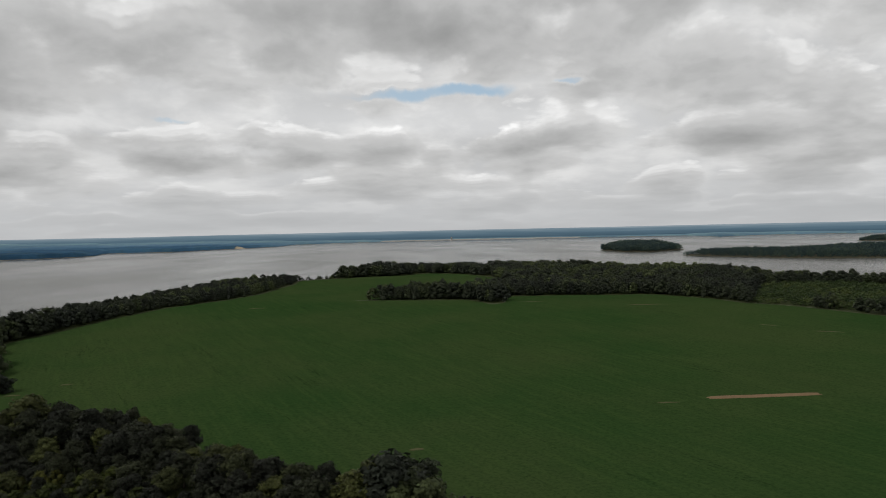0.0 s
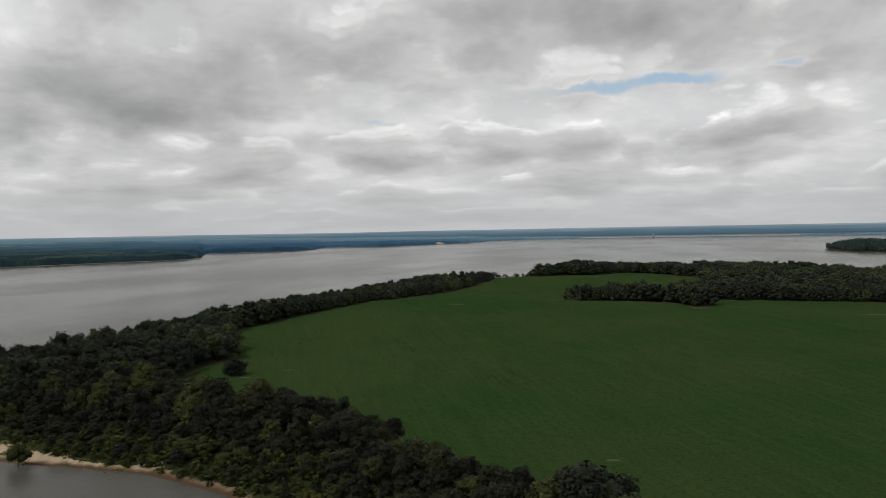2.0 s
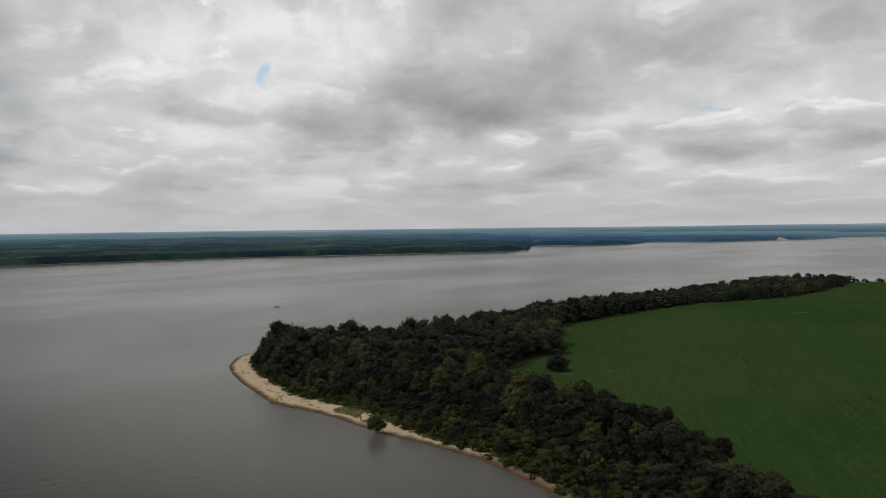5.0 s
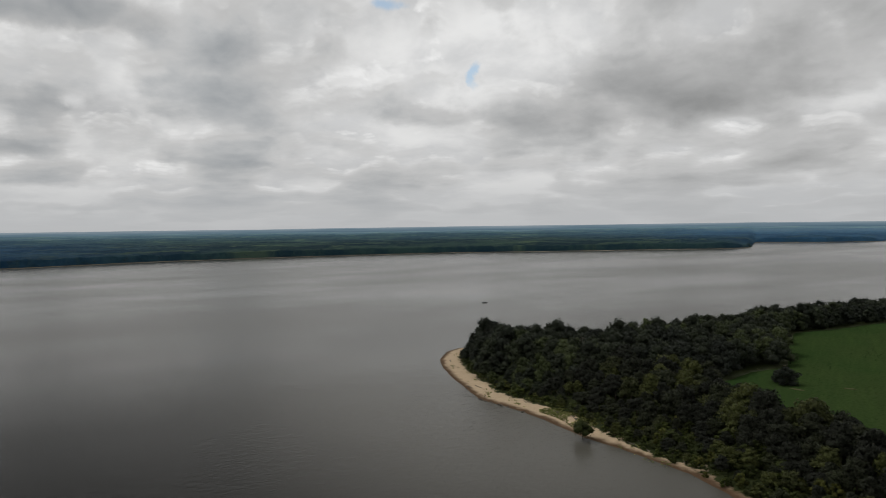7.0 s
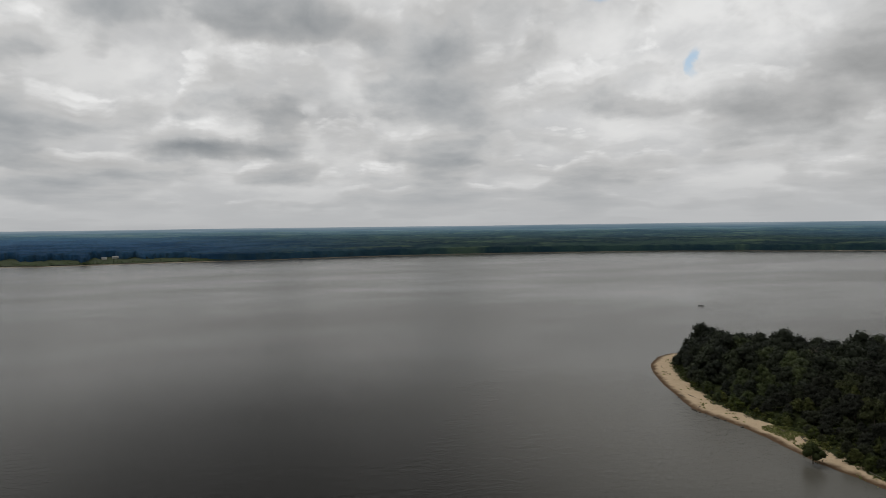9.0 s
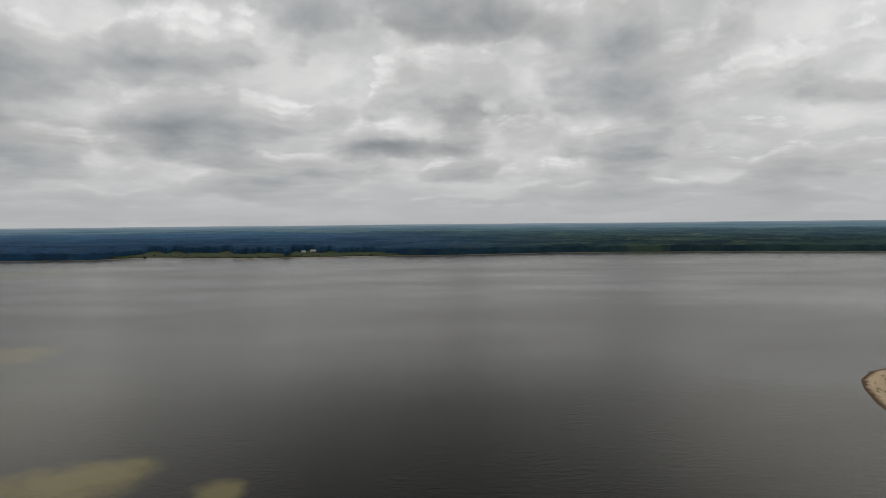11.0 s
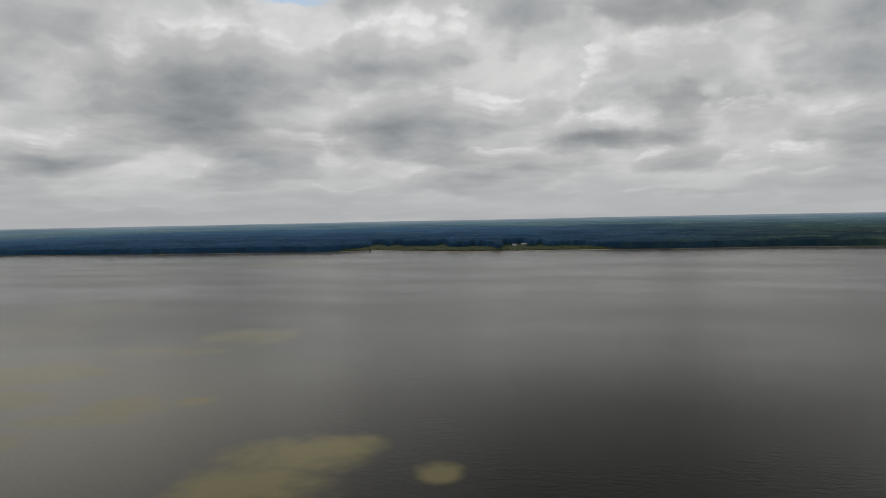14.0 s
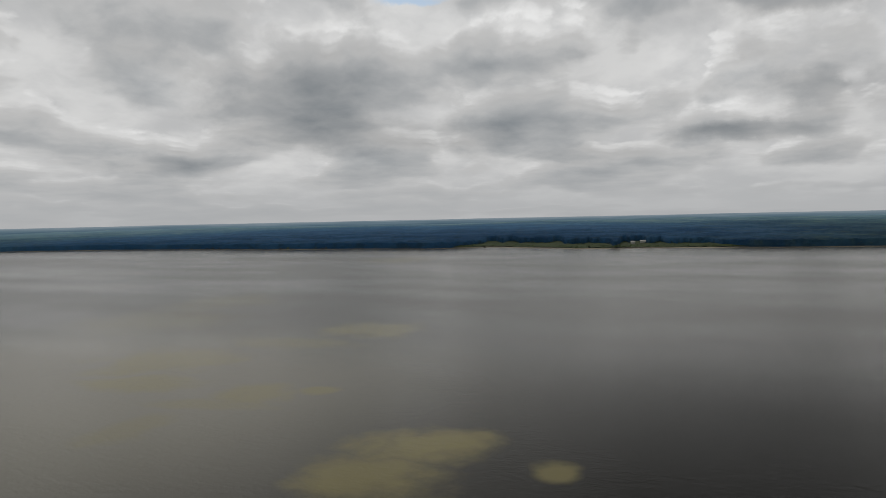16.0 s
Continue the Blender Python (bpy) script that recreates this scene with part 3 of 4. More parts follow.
Rr = np.minimum(R0 + S + marsh_depth(Y), 4760)
tree_top = np.where(S < 2, 0.0, 10 + 6 * fbm(Y * R0 / 57.3 / 16, Rr / 16, 3) + 3 * rs.rand(*Y.shape))
for edge, w_ in ((35.2, 0.8), (26.5, 0.7), (13.0, 0.6)):
    tree_top = tree_top * (1 - 0.8 * np.exp(-((Y - edge) / w_) ** 2) * stepv(500, 60, S))
Z = far_rise(Rr, Rr - R0, Y) + tree_top * (1 - 0.45 * stepv(2800, 4700, Rr))
X3, Y3 = -np.sin(np.radians(Y)) * Rr, np.cos(np.radians(Y)) * Rr
n, m = Y.shape
i = np.arange(n * m).reshape(n, m)
q = np.stack([i[:-1, :-1], i[:-1, 1:], i[1:, 1:], i[1:, :-1]], -1).reshape(-1, 4)
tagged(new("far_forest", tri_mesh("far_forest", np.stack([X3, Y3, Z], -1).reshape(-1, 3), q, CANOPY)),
       "dark wooded country across the lake with painted blue haze", "forest", kind="stuff")
# strand at the foot of the far woods
wid = 0.5 + 2.0 * fbm(yaws * 0.35 + 20, yaws * 0 + 3.1, 3) ** 2 + 1.6 * np.exp(-((yaws - 112.5) / 0.9) ** 2) + 2.0 * np.exp(-((yaws - 35.6) / 0.8) ** 2)
offs, hs = [-9, -3, 6], [-0.4, 0.5, 1.4]
sv = np.stack([np.stack([-np.sin(np.radians(yaws)) * (far_radius(yaws) + np.minimum(o * wid, 6)), np.cos(np.radians(yaws)) * (far_radius(yaws) + np.minimum(o * wid, 6)), np.full(len(yaws), h)], -1) for o, h in zip(offs, hs)], 1)
i = np.arange(len(yaws) * 3).reshape(-1, 3)
q = np.stack([i[:-1, :-1], i[:-1, 1:], i[1:, 1:], i[1:, :-1]], -1).reshape(-1, 4)
tagged(new("far_shore", tri_mesh("far_shore", sv.reshape(-1, 3), q, FAR_SAND)), "pale sandy strand along the far shore", "shore", kind="structure")
# last hills
hy = np.arange(-180, 181, 0.5)
top = 62 + 9 * fbm(hy * 0.08 + 200, hy * 0 + 1.7, 5)
hv = np.concatenate([np.stack([-np.sin(np.radians(hy)) * r, np.cos(np.radians(hy)) * r, z], -1) for r, z in ((4790, hy * 0 - 1), (4800, hy * 0 + 25), (4830, top))])
k = len(hy)
i = np.arange(3 * k).reshape(3, k)
q = np.stack([i[:-1, :-1], i[:-1, 1:], i[1:, 1:], i[1:, :-1]], -1).reshape(-1, 4)
tagged(new("backdrop", tri_mesh("backdrop", hv, q, HILLS)), "wooded hills on the horizon with blue haze painted on", "hills", kind="structure")


# ---- trees ----
def ico(sub):
    bm = bmesh.new()
    bmesh.ops.create_icosphere(bm, subdivisions=sub, radius=1)
    v = np.array([x.co[:] for x in bm.verts])
    f = np.array([[x.index for x in p.verts] for p in bm.faces])
    bm.free()
    return v, f


ICO = {1: ico(1), 2: ico(2)}


def crown_arrays(seed, lobes, tufts, sub, low=0.2, wide=0.36, tuft_size=0.07):
    """A crown of leafy clumps and loose sprays for a tree one unit high."""
    r = np.random.RandomState(seed)
    vs, fs, base = [], [], 0
    iv, jf = ICO[sub]
    centres = []
    for k in range(lobes):
        u = (k + 0.5) / lobes
        h = low + 0.14 + (0.84 - low - 0.1) * u
        reach = wide * (1.0 - 0.75 * max(0, (u - 0.35) / 0.65) ** 1.6) * r.uniform(0.35, 0.8)
        t = k * 2.4 + r.uniform(-0.5, 0.5)
        size = wide * r.uniform(0.42, 0.62) * (1.1 - 0.4 * u) * (1.0 if lobes < 14 else 0.8)
        c = np.array([math.cos(t) * reach, math.sin(t) * reach, h])
        stretch = np.array([1, 1, r.uniform(0.75, 1.05)]) * size
        centres.append((c, stretch))
        bumps = 1 + 0.24 * r.uniform(-1, 1, len(iv))
        vs.append(c + iv * stretch * (0.66 * bumps)[:, None])
        fs.append(jf + base)
        base += len(iv)
    # single sprays of leaves all over the clumps
    pick = r.randint(lobes, size=tufts)
    c = np.array([q[0] for q in centres])[pick]
    stretch = np.array([q[1] for q in centres])[pick]
    d = r.normal(size=(tufts, 3)) * (1, 1, 0.8) + (0, 0, 0.3)
    d /= np.linalg.norm(d, axis=1)[:, None]
    p = c + d * stretch * r.uniform(0.62, 1.2, (tufts, 1))
    nrm = d * 0.9 + r.normal(size=(tufts, 3)) * 0.45 + (0, 0, 0.3)
    nrm /= np.linalg.norm(nrm, axis=1)[:, None]
    a1 = np.cross(nrm, r.normal(size=(tufts, 3)))
    a1 /= np.linalg.norm(a1, axis=1)[:, None]
    a2 = np.cross(nrm, a1)
    t = tuft_size * r.uniform(0.5, 1.4, (tufts, 1))
    tri = np.stack([p + a1 * t, p - a1 * t * 0.6 + a2 * t * 0.8 + nrm * t * 0.3, p - a1 * t * 0.6 - a2 * t * 0.8], 1)
    vs.append(tri.reshape(-1, 3))
    fs.append(np.arange(tufts * 3).reshape(-1, 3) + base)
    return np.concatenate(vs), np.concatenate(fs)


def trunk_mesh(seed, low=0.2):
    """Tapered trunk with limbs, for a tree one unit high."""
    r = random.Random(seed)
    bm = bmesh.new()

    def limb(a, b, ra, rb):
        a, b = Vector(a), Vector(b)
        g = bmesh.ops.create_cone(bm, cap_ends=True, segments=6, radius1=ra, radius2=rb, depth=(b - a).length)
        turn = (b - a).to_track_quat("Z", "Y").to_matrix().to_4x4()
        bmesh.ops.transform(bm, matrix=Matrix.Translation((a + b) / 2) @ turn, verts=g["verts"])

    lean = (r.uniform(-0.02, 0.02), r.uniform(-0.02, 0.02))
    limb((0, 0, -0.03), (lean[0], lean[1], 0.4), 0.024, 0.015)
    limb((lean[0], lean[1], 0.39), (lean[0] * 2, lean[1] * 2, 0.8), 0.015, 0.005)
    for k in range(5):
        t, h = k * 2.1 + r.uniform(0, 1), 0.28 + 0.09 * k
        limb((lean[0], lean[1], h), (math.cos(t) * 0.22, math.sin(t) * 0.22, h + r.uniform(0.1, 0.2)), 0.009, 0.003)
    me = bpy.data.meshes.new("trunk")
    bm.to_mesh(me)
    bm.free()
    me.materials.append(BARK)
    return me


def tree_model(name, seed, label, leaf, lobes=17, tufts=2500, low=0.14, wide=0.38, category="tree", group=""):
    top = tagged(new(name), label, category, group)
    new_trunk = new("trunk", trunk_mesh(seed))
    new_trunk.parent = top
    v, f = crown_arrays(seed, lobes, tufts, 2, low, wide, 0.030)
    crown = new("crown", tri_mesh("crown", v, f, leaf))
    crown.parent = top
    return top


def set_model(ob, x, y, z, h, turn, wide=1.0):
    ob.matrix_world = Matrix.LocRotScale((x, y, z), Euler((0, 0, turn)), (h * wide, h * wide, h))


def scatter(x0, x1, y0, y1, s, seed):
    r = np.random.RandomState(seed)
    xs, ys = np.meshgrid(np.arange(x0, x1, s), np.arange(y0, y1, s * 0.87))
    xs = xs + (np.arange(len(ys)) % 2)[:, None] * s / 2
    x, y = xs.ravel(), ys.ravel()
    return x + r.uniform(-0.38, 0.38, len(x)) * s, y + r.uniform(-0.38, 0.38, len(x)) * s


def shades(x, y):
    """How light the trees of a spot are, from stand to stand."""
    # the y steps put distant light and haze into the back wood's tint
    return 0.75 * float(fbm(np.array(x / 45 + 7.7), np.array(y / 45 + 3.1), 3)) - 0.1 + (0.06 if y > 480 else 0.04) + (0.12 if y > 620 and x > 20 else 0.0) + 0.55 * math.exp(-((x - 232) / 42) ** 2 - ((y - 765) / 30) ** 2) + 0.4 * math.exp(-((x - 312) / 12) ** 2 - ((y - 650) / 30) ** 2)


def wood_mass(name, models, x, y, z, h, wide, mat, label, category="woodland", seed=1):
    """Many trees too far to pick apart, as one mesh."""
    r = np.random.RandomState(seed)
    V, Fc, T, base = [], [], [], 0
    for px, py, pz, ph, pw in zip(x, y, z, h, wide):
        v, f = models[r.randint(len(models))]
        t = r.uniform(0, 6.283)
        c, s = math.cos(t), math.sin(t)
        V.append(np.stack([(v[:, 0] * c - v[:, 1] * s) * ph * pw + px, (v[:, 0] * s + v[:, 1] * c) * ph * pw + py, v[:, 2] * ph + pz], 1))
        Fc.append(f + base)
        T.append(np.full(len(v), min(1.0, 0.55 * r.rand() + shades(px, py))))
        base += len(v)
    return tagged(new(name, tri_mesh(name, np.concatenate(V), np.concatenate(Fc), mat, np.concatenate(T))), label, category, kind="stuff")


# all tree sites of the headland
tx, ty = scatter(-350, 420, 120, 1050, 6.6, 11)
sd, fdist, scr = inside_distance(SHORE, tx, ty), inside_distance(FIELD, tx, ty), inside_distance(SCRUBLAND, tx, ty)
bw = beach_width(tx, ty)
glade = np.minimum(np.hypot((tx + 61) / 1.2, ty - 162), np.hypot(tx + 138, ty - 172) + 0.5)
ok = (sd > bw + 2.5) & (fdist < -3.2) & (scr < 0) & (glade > 3.5) & ((ty < 600) | (np.random.RandomState(3).rand(len(tx)) < 0.72))
ok = ok & ((ty < 590) | (np.random.RandomState(8).rand(len(tx)) < 0.8))
tx, ty, sd, fdist, bw = tx[ok], ty[ok], sd[ok], fdist[ok], bw[ok]
tz = land_height(tx, ty)
south = (ty < 226) & (tx < -30)
tall = np.where(south, 4.0 + 8.5 * stepv(3, 42, sd - bw), 8.4 + 3.4 * stepv(520, 400, ty))
tall = np.where((tx < -270) & (ty < 250), np.maximum(tall, 7 + 6 * stepv(0, 14, sd - bw)), tall)
tall = np.where((ty < 262) & (tx > -238) & (fdist > -45) & (tx < -20), np.minimum(tall, 5.5 + 0.3 * np.maximum(-fdist, 0)), tall)
tall = np.where((ty > 480) & (tx > -60), 9.8, tall)
tall = np.where((ty > 725) & (tx > -128) & (tx < -40), 12.8, tall)
low_row = np.hypot(tx + 142, ty - 765) < 32
tall = np.where(low_row, 4.2, tall)
tall = np.where((ty < 570) & (ty > 490) & (tx > -70) & (tx < 45), 12.0, tall)
tr = np.random.RandomState(5)
roll_on = (0.74 + 0.5 * fbm(tx / 16 + 40, ty / 16, 3)) * np.where(np.random.RandomState(17).rand(len(tx)) < 0.12, 1.12, 0.98)
th = tall * roll_on * np.where(ty > 330, tr.uniform(0.85, 1.18, len(tx)), tr.uniform(0.74, 1.24, len(tx)))
tw = tr.uniform(0.85, 1.25, len(tx)) * np.where(th < 8, 1.25, 1.0) * np.where(ty < 590, 1.0, 1.15)
order = np.argsort(np.hypot(tx + 120, ty - 185))
near, rest = order[:300], order[300:]
MODELS = [tree_model("tree", 20 + k, "dark green broadleaf tree in the headland wood", LEAF, low=(0.12, 0.2, 0.1)[k % 3], wide=(0.36, 0.42, 0.33, 0.45, 0.38, 0.4)[k], group="trees of the headland wood") for k in range(6)]
for n_, j in enumerate(near):
    ob = MODELS[n_] if n_ < 6 else copy_thing(MODELS[tr.randint(6)], Matrix())
    set_model(ob, tx[j], ty[j], tz[j] - 0.1, th[j], tr.uniform(0, 6.28), tw[j])
MID = [crown_arrays(60 + k, 9, 820, 2, 0.1, 0.40, 0.036) for k in range(6)]
FAR = [crown_arrays(80 + k, 16, 420, 1, 0.02, 0.46, 0.034) for k in range(6)]
BACK = [crown_arrays(85 + k, 15, 260, 1, 0.02, 0.50, 0.040) for k in range(6)]
dist = np.hypot(tx[rest], ty[rest])
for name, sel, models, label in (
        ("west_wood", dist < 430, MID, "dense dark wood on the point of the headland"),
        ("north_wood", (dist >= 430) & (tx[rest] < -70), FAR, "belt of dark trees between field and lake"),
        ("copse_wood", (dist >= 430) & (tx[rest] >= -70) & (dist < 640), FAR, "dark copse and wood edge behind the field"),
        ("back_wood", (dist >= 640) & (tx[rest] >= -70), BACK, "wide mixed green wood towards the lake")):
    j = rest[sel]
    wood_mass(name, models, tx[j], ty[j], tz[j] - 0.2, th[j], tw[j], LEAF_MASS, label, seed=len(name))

# low growth in the clearing behind the hedge
sx, sy_ = scatter(200, 380, 400, 610, 4.5, 21)
ok = (inside_distance(SCRUBLAND, sx, sy_) > 1) & (inside_distance(FIELD, sx, sy_) < -2) & (tr.rand(len(sx)) < 0.75)
sx, sy_ = sx[ok], sy_[ok]
wood_mass("scrub", [crown_arrays(140 + k, 5, 60, 1, 0.0, 0.5, 0.09) for k in range(4)], sx, sy_, land_height(sx, sy_) - 0.2, tr.uniform(1.5, 4.2, len(sx)), np.full(len(sx), 1.7), SCRUB, "light green scrub in a gap of the wood", "scrub")

# wooded island and peninsula across the channel
ISLAND = [(442, 1985), (464, 1820), (525, 1775), (645, 1885), (690, 2100), (620, 2350), (520, 2200)]
NECK = [(505, 1540), (583, 1395), (650, 1301), (781, 1230), (1200, 1080), (1800, 1500), (1500, 2050), (1148, 1800), (760, 1560), (654, 1575), (560, 1580)]
SPIT = [(1425, 2420), (1560, 2180), (1900, 2300), (2000, 2700), (1750, 2760), (1520, 2560)]
for name, poly, label in (("island", ISLAND, "low wooded island in the lake"), ("peninsula", NECK, "long low wooded peninsula in the lake"), ("spit", SPIT, "small wooded spit far across the lake")):
    xs = [p[0] for p in poly]
    ys = [p[1] for p in poly]
    ix, iy, iq = grid(min(xs) - 40, max(xs) + 40, min(ys) - 40, max(ys) + 40, 12.0)
    idd = inside_distance(poly, ix, iy) + 14 * (fbm(ix / 40, iy / 40, 3) - 0.5)
    iz = np.clip(idd * 0.09, -1.5, 3.0)
    tagged(new(name, sheet(name, ix, iy, iz, iq, idd > -14, LITTER)), label, name, kind="structure")
    px, py = scatter(min(xs), max(xs), min(ys), max(ys), 10.5, 31)
    pd = inside_distance(poly, px, py) + 14 * (fbm(px / 40, py / 40, 3) - 0.5)
    sel = (pd > 7) & (pd < 130)
    px, py, pd = px[sel], py[sel], pd[sel]
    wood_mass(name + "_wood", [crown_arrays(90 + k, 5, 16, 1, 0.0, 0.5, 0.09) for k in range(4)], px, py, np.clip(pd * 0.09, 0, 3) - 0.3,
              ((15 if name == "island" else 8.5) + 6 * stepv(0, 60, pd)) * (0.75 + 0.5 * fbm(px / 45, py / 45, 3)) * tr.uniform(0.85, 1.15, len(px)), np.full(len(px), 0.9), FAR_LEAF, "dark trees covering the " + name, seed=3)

# first trees along the far shore
fy = np.concatenate([np.arange(-32, 156, 0.22) + o for o in (0, 0.11)])
fr = far_radius(fy) + marsh_depth(fy) + tr.uniform(3, 16, len(fy))
fy, fr = fy[fr < 2300], fr[fr < 2300]
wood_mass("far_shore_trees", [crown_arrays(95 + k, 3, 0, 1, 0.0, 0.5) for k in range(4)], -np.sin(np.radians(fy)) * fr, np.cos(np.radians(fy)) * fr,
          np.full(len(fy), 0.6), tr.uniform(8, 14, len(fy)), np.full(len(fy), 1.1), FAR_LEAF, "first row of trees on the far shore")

MARSH = plain("yellow_green_marsh_grass", (0.018, 0.032, 0.013), (0.056, 0.072, 0.026), 0.02)
sy2 = tr.uniform(94, 115, 420)
sr2 = far_radius(sy2) + tr.uniform(0.05, 1.0, 420) ** 1.3 * marsh_depth(sy2)
wood_mass("marsh_bushes", [crown_arrays(95 + k, 3, 0, 1, 0.0, 0.5) for k in range(4)], -np.sin(np.radians(sy2)) * sr2, np.cos(np.radians(sy2)) * sr2,
          np.full(420, 1.5), tr.uniform(2, 6, 420), np.full(420, 1.5), SCRUB, "scattered bushes in the marsh", "bushes")
my = np.arange(93, 116, 0.2)
mv = np.stack([np.stack([-np.sin(np.radians(my)) * (far_radius(my) + o * (4 + marsh_depth(my))), np.cos(np.radians(my)) * (far_radius(my) + o * (4 + marsh_depth(my))),
                         1.2 + 4.5 * o + 2.2 * fbm(my * 9, my * 0 + 40 * o, 2)], -1) for o in (0, 0.2, 0.4, 0.6, 0.8, 1.1)], 1)
i = np.arange(len(my) * 6).reshape(-1, 6)
q = np.stack([i[:-1, :-1], i[:-1, 1:], i[1:, 1:], i[1:, :-1]], -1).reshape(-1, 4)
tagged(new("marsh", tri_mesh("marsh", mv.reshape(-1, 3), q, MARSH)), "strip of yellow-green marsh on the far shore", "marsh", kind="stuff")

# dam at the far end of the lake
dy = np.arange(-11, 6.01, 0.25)
dv = np.stack([np.stack([-np.sin(np.radians(dy)) * r, np.cos(np.radians(dy)) * r, dy * 0 + z], -1) for r, z in ((4640, -1), (4676, 6.5), (4684, 6.5), (4715, 0))], 1)
i = np.arange(len(dy) * 4).reshape(-1, 4)
q = np.stack([i[:-1, :-1], i[:-1, 1:], i[1:, 1:], i[1:, :-1]], -1).reshape(-1, 4)
tagged(new("dam", tri_mesh("dam", dv.reshape(-1, 3), q, plain("pale_riprap", (0.26, 0.25, 0.23), (0.40, 0.38, 0.35), 0.05))), "long pale stone dam across the lake", "dam", kind="structure")


def box(bm, x0, x1, y0, y1, z0, z1):
    g = bmesh.ops.create_cube(bm, size=1)
    bmesh.ops.transform(bm, matrix=Matrix.Translation(((x0 + x1) / 2, (y0 + y1) / 2, (z0 + z1) / 2)) @ Matrix.Diagonal((x1 - x0, y1 - y0, z1 - z0, 1)), verts=g["verts"])
    return g["verts"]


def tube(bm, a, b, ra, rb, seg=8):
    a, b = Vector(a), Vector(b)
    g = bmesh.ops.create_cone(bm, cap_ends=True, segments=seg, radius1=ra, radius2=rb, depth=(b - a).length)
    bmesh.ops.transform(bm, matrix=Matrix.Translation((a + b) / 2) @ (b - a).to_track_quat("Z", "Y").to_matrix().to_4x4(), verts=g["verts"])
    return g["verts"]


def intake_tower(x, y):
    top = tagged(new("intake_tower"), "pale concrete intake tower standing in the lake", "tower")
    bm = bmesh.new()
    tube(bm, (0, 0, -2), (0, 0, 17), 5.2, 4.6, 12)
    part("shaft", bm, CONCRETE, top)
    bm = bmesh.new()
    tube(bm, (0, 0, 17), (0, 0, 18.2), 7.0, 7.0, 12)
    part("deck", bm, CONCRETE, top)
    bm = bmesh.new()
    box(bm, -4, 4, -4, 4, 18.2, 25)
    part("control_house", bm, CONCRETE, top)
    bm = bmesh.new()
    g = tube(bm, (0, 0, 25), (0, 0, 27.5), 6.4, 0.6, 4)
    bmesh.ops.rotate(bm, verts=g, cent=(0, 0, 25), matrix=Matrix.Rotation(radians(45), 3, "Z"))
    part("roof", bm, METAL, top)
    top.location = (x, y, 0)
    return top


intake_tower(50, 4230)


def house(x, y, z, turn, long, label):
    top = tagged(new("house"), label, "house", "houses across the lake")
    wall = plain("pale_siding", (0.36, 0.355, 0.33), (0.46, 0.45, 0.42), 0.4)
    bm = bmesh.new()
    box(bm, -long / 2, long / 2, -4, 4, 0, 4.2)
    part("wall", bm, wall, top)
    bm = bmesh.new()
    v = [bm.verts.new(p) for p in ((-long / 2 - 0.5, -4.6, 4.1), (long / 2 + 0.5, -4.6, 4.1), (long / 2 + 0.5, 4.6, 4.1), (-long / 2 - 0.5, 4.6, 4.1), (-long / 2 - 0.5, 0, 6.6), (long / 2 + 0.5, 0, 6.6))]
    for f in ((0, 1, 5, 4), (2, 3, 4, 5), (0, 4, 3), (1, 2, 5), (3, 2, 1, 0)):
        bm.faces.new([v[k] for k in f])
    part("roof", bm, METAL, top)
    for k in range(3):
        bm = bmesh.new()
        cx = -long / 2 + long * (k + 0.5) / 3
        box(bm, cx - 0.7, cx + 0.7, -4.06, -3.9, 1.2, 2.6)
        part("window", bm, HULL, top)
    top.matrix_world = pose(x, y, z, 0, 0, turn)
    return top


for at, depth, turn, long, label in ((100.6, 0.75, -80, 16, "long pale house in a clearing by the far shore"), (101.4, 0.6, -72, 10, "small pale house in a clearing by the far shore")):
    hr = float(far_radius(at) + depth * marsh_depth(at))
    house(-math.sin(radians(at)) * hr, math.cos(radians(at)) * hr, 2.2 + 4.5 * depth, turn, long, label)


def eroded_bank(x, y, turn, long):
    bm = bmesh.new()
    bmesh.ops.create_grid(bm, x_segments=24, y_segments=6, size=1)
    for v in bm.verts:
        u, w = v.co.x, v.co.y
        h = (1 - u * u) * (0.5 + 0.5 * w)
        v.co = (u * long / 2, w * 7 + 2 * noise.noise((u * 6, w, 1)), max(-0.3, 11 * h + 2.5 * noise.noise((u * 7, w * 3, 4))))
    me = bpy.data.meshes.new("eroded_bank")
    bm.to_mesh(me)
    bm.free()
    me.materials.append(plain("pale_clay", (0.40, 0.33, 0.24), (0.55, 0.47, 0.36), 0.1))
    ob = new("eroded_bank", me)
    ob.matrix_world = pose(x, y, 0.3, 0, 0, turn)
    return tagged(ob, "bare pale clay bank on the far shore", "bank", kind="structure")


fa = radians(16.4)
eroded_bank(-math.sin(fa) * (float(far_radius(16.4)) - 8), math.cos(fa) * (float(far_radius(16.4)) - 8), 16.4, 75)


# ---- single trees, shrubs and small things ----
def crop_height(x, y):
    x, y = np.asarray([x], float), np.asarray([y], float)
    return float((land_height(x, y) + 0.55)[0])


def height(x, y):
    return float(land_height(np.asarray([x], float), np.asarray([y], float))[0])


lone = tree_model("tree", 41, "round dense dark tree standing alone in the field", LEAF_MASS, lobes=16, low=0.0, wide=0.5)
set_model(lone, -173, 270, height(-173, 270), 8.0, 0.4, 1.4)
wader = tree_model("tree", 42, "small leafy tree growing at the water's edge", SHRUB, lobes=15, tufts=1300, low=0.24, wide=0.56)
set_model(wader, -178.0, 163.2, -0.3, 6.9, 1.0)

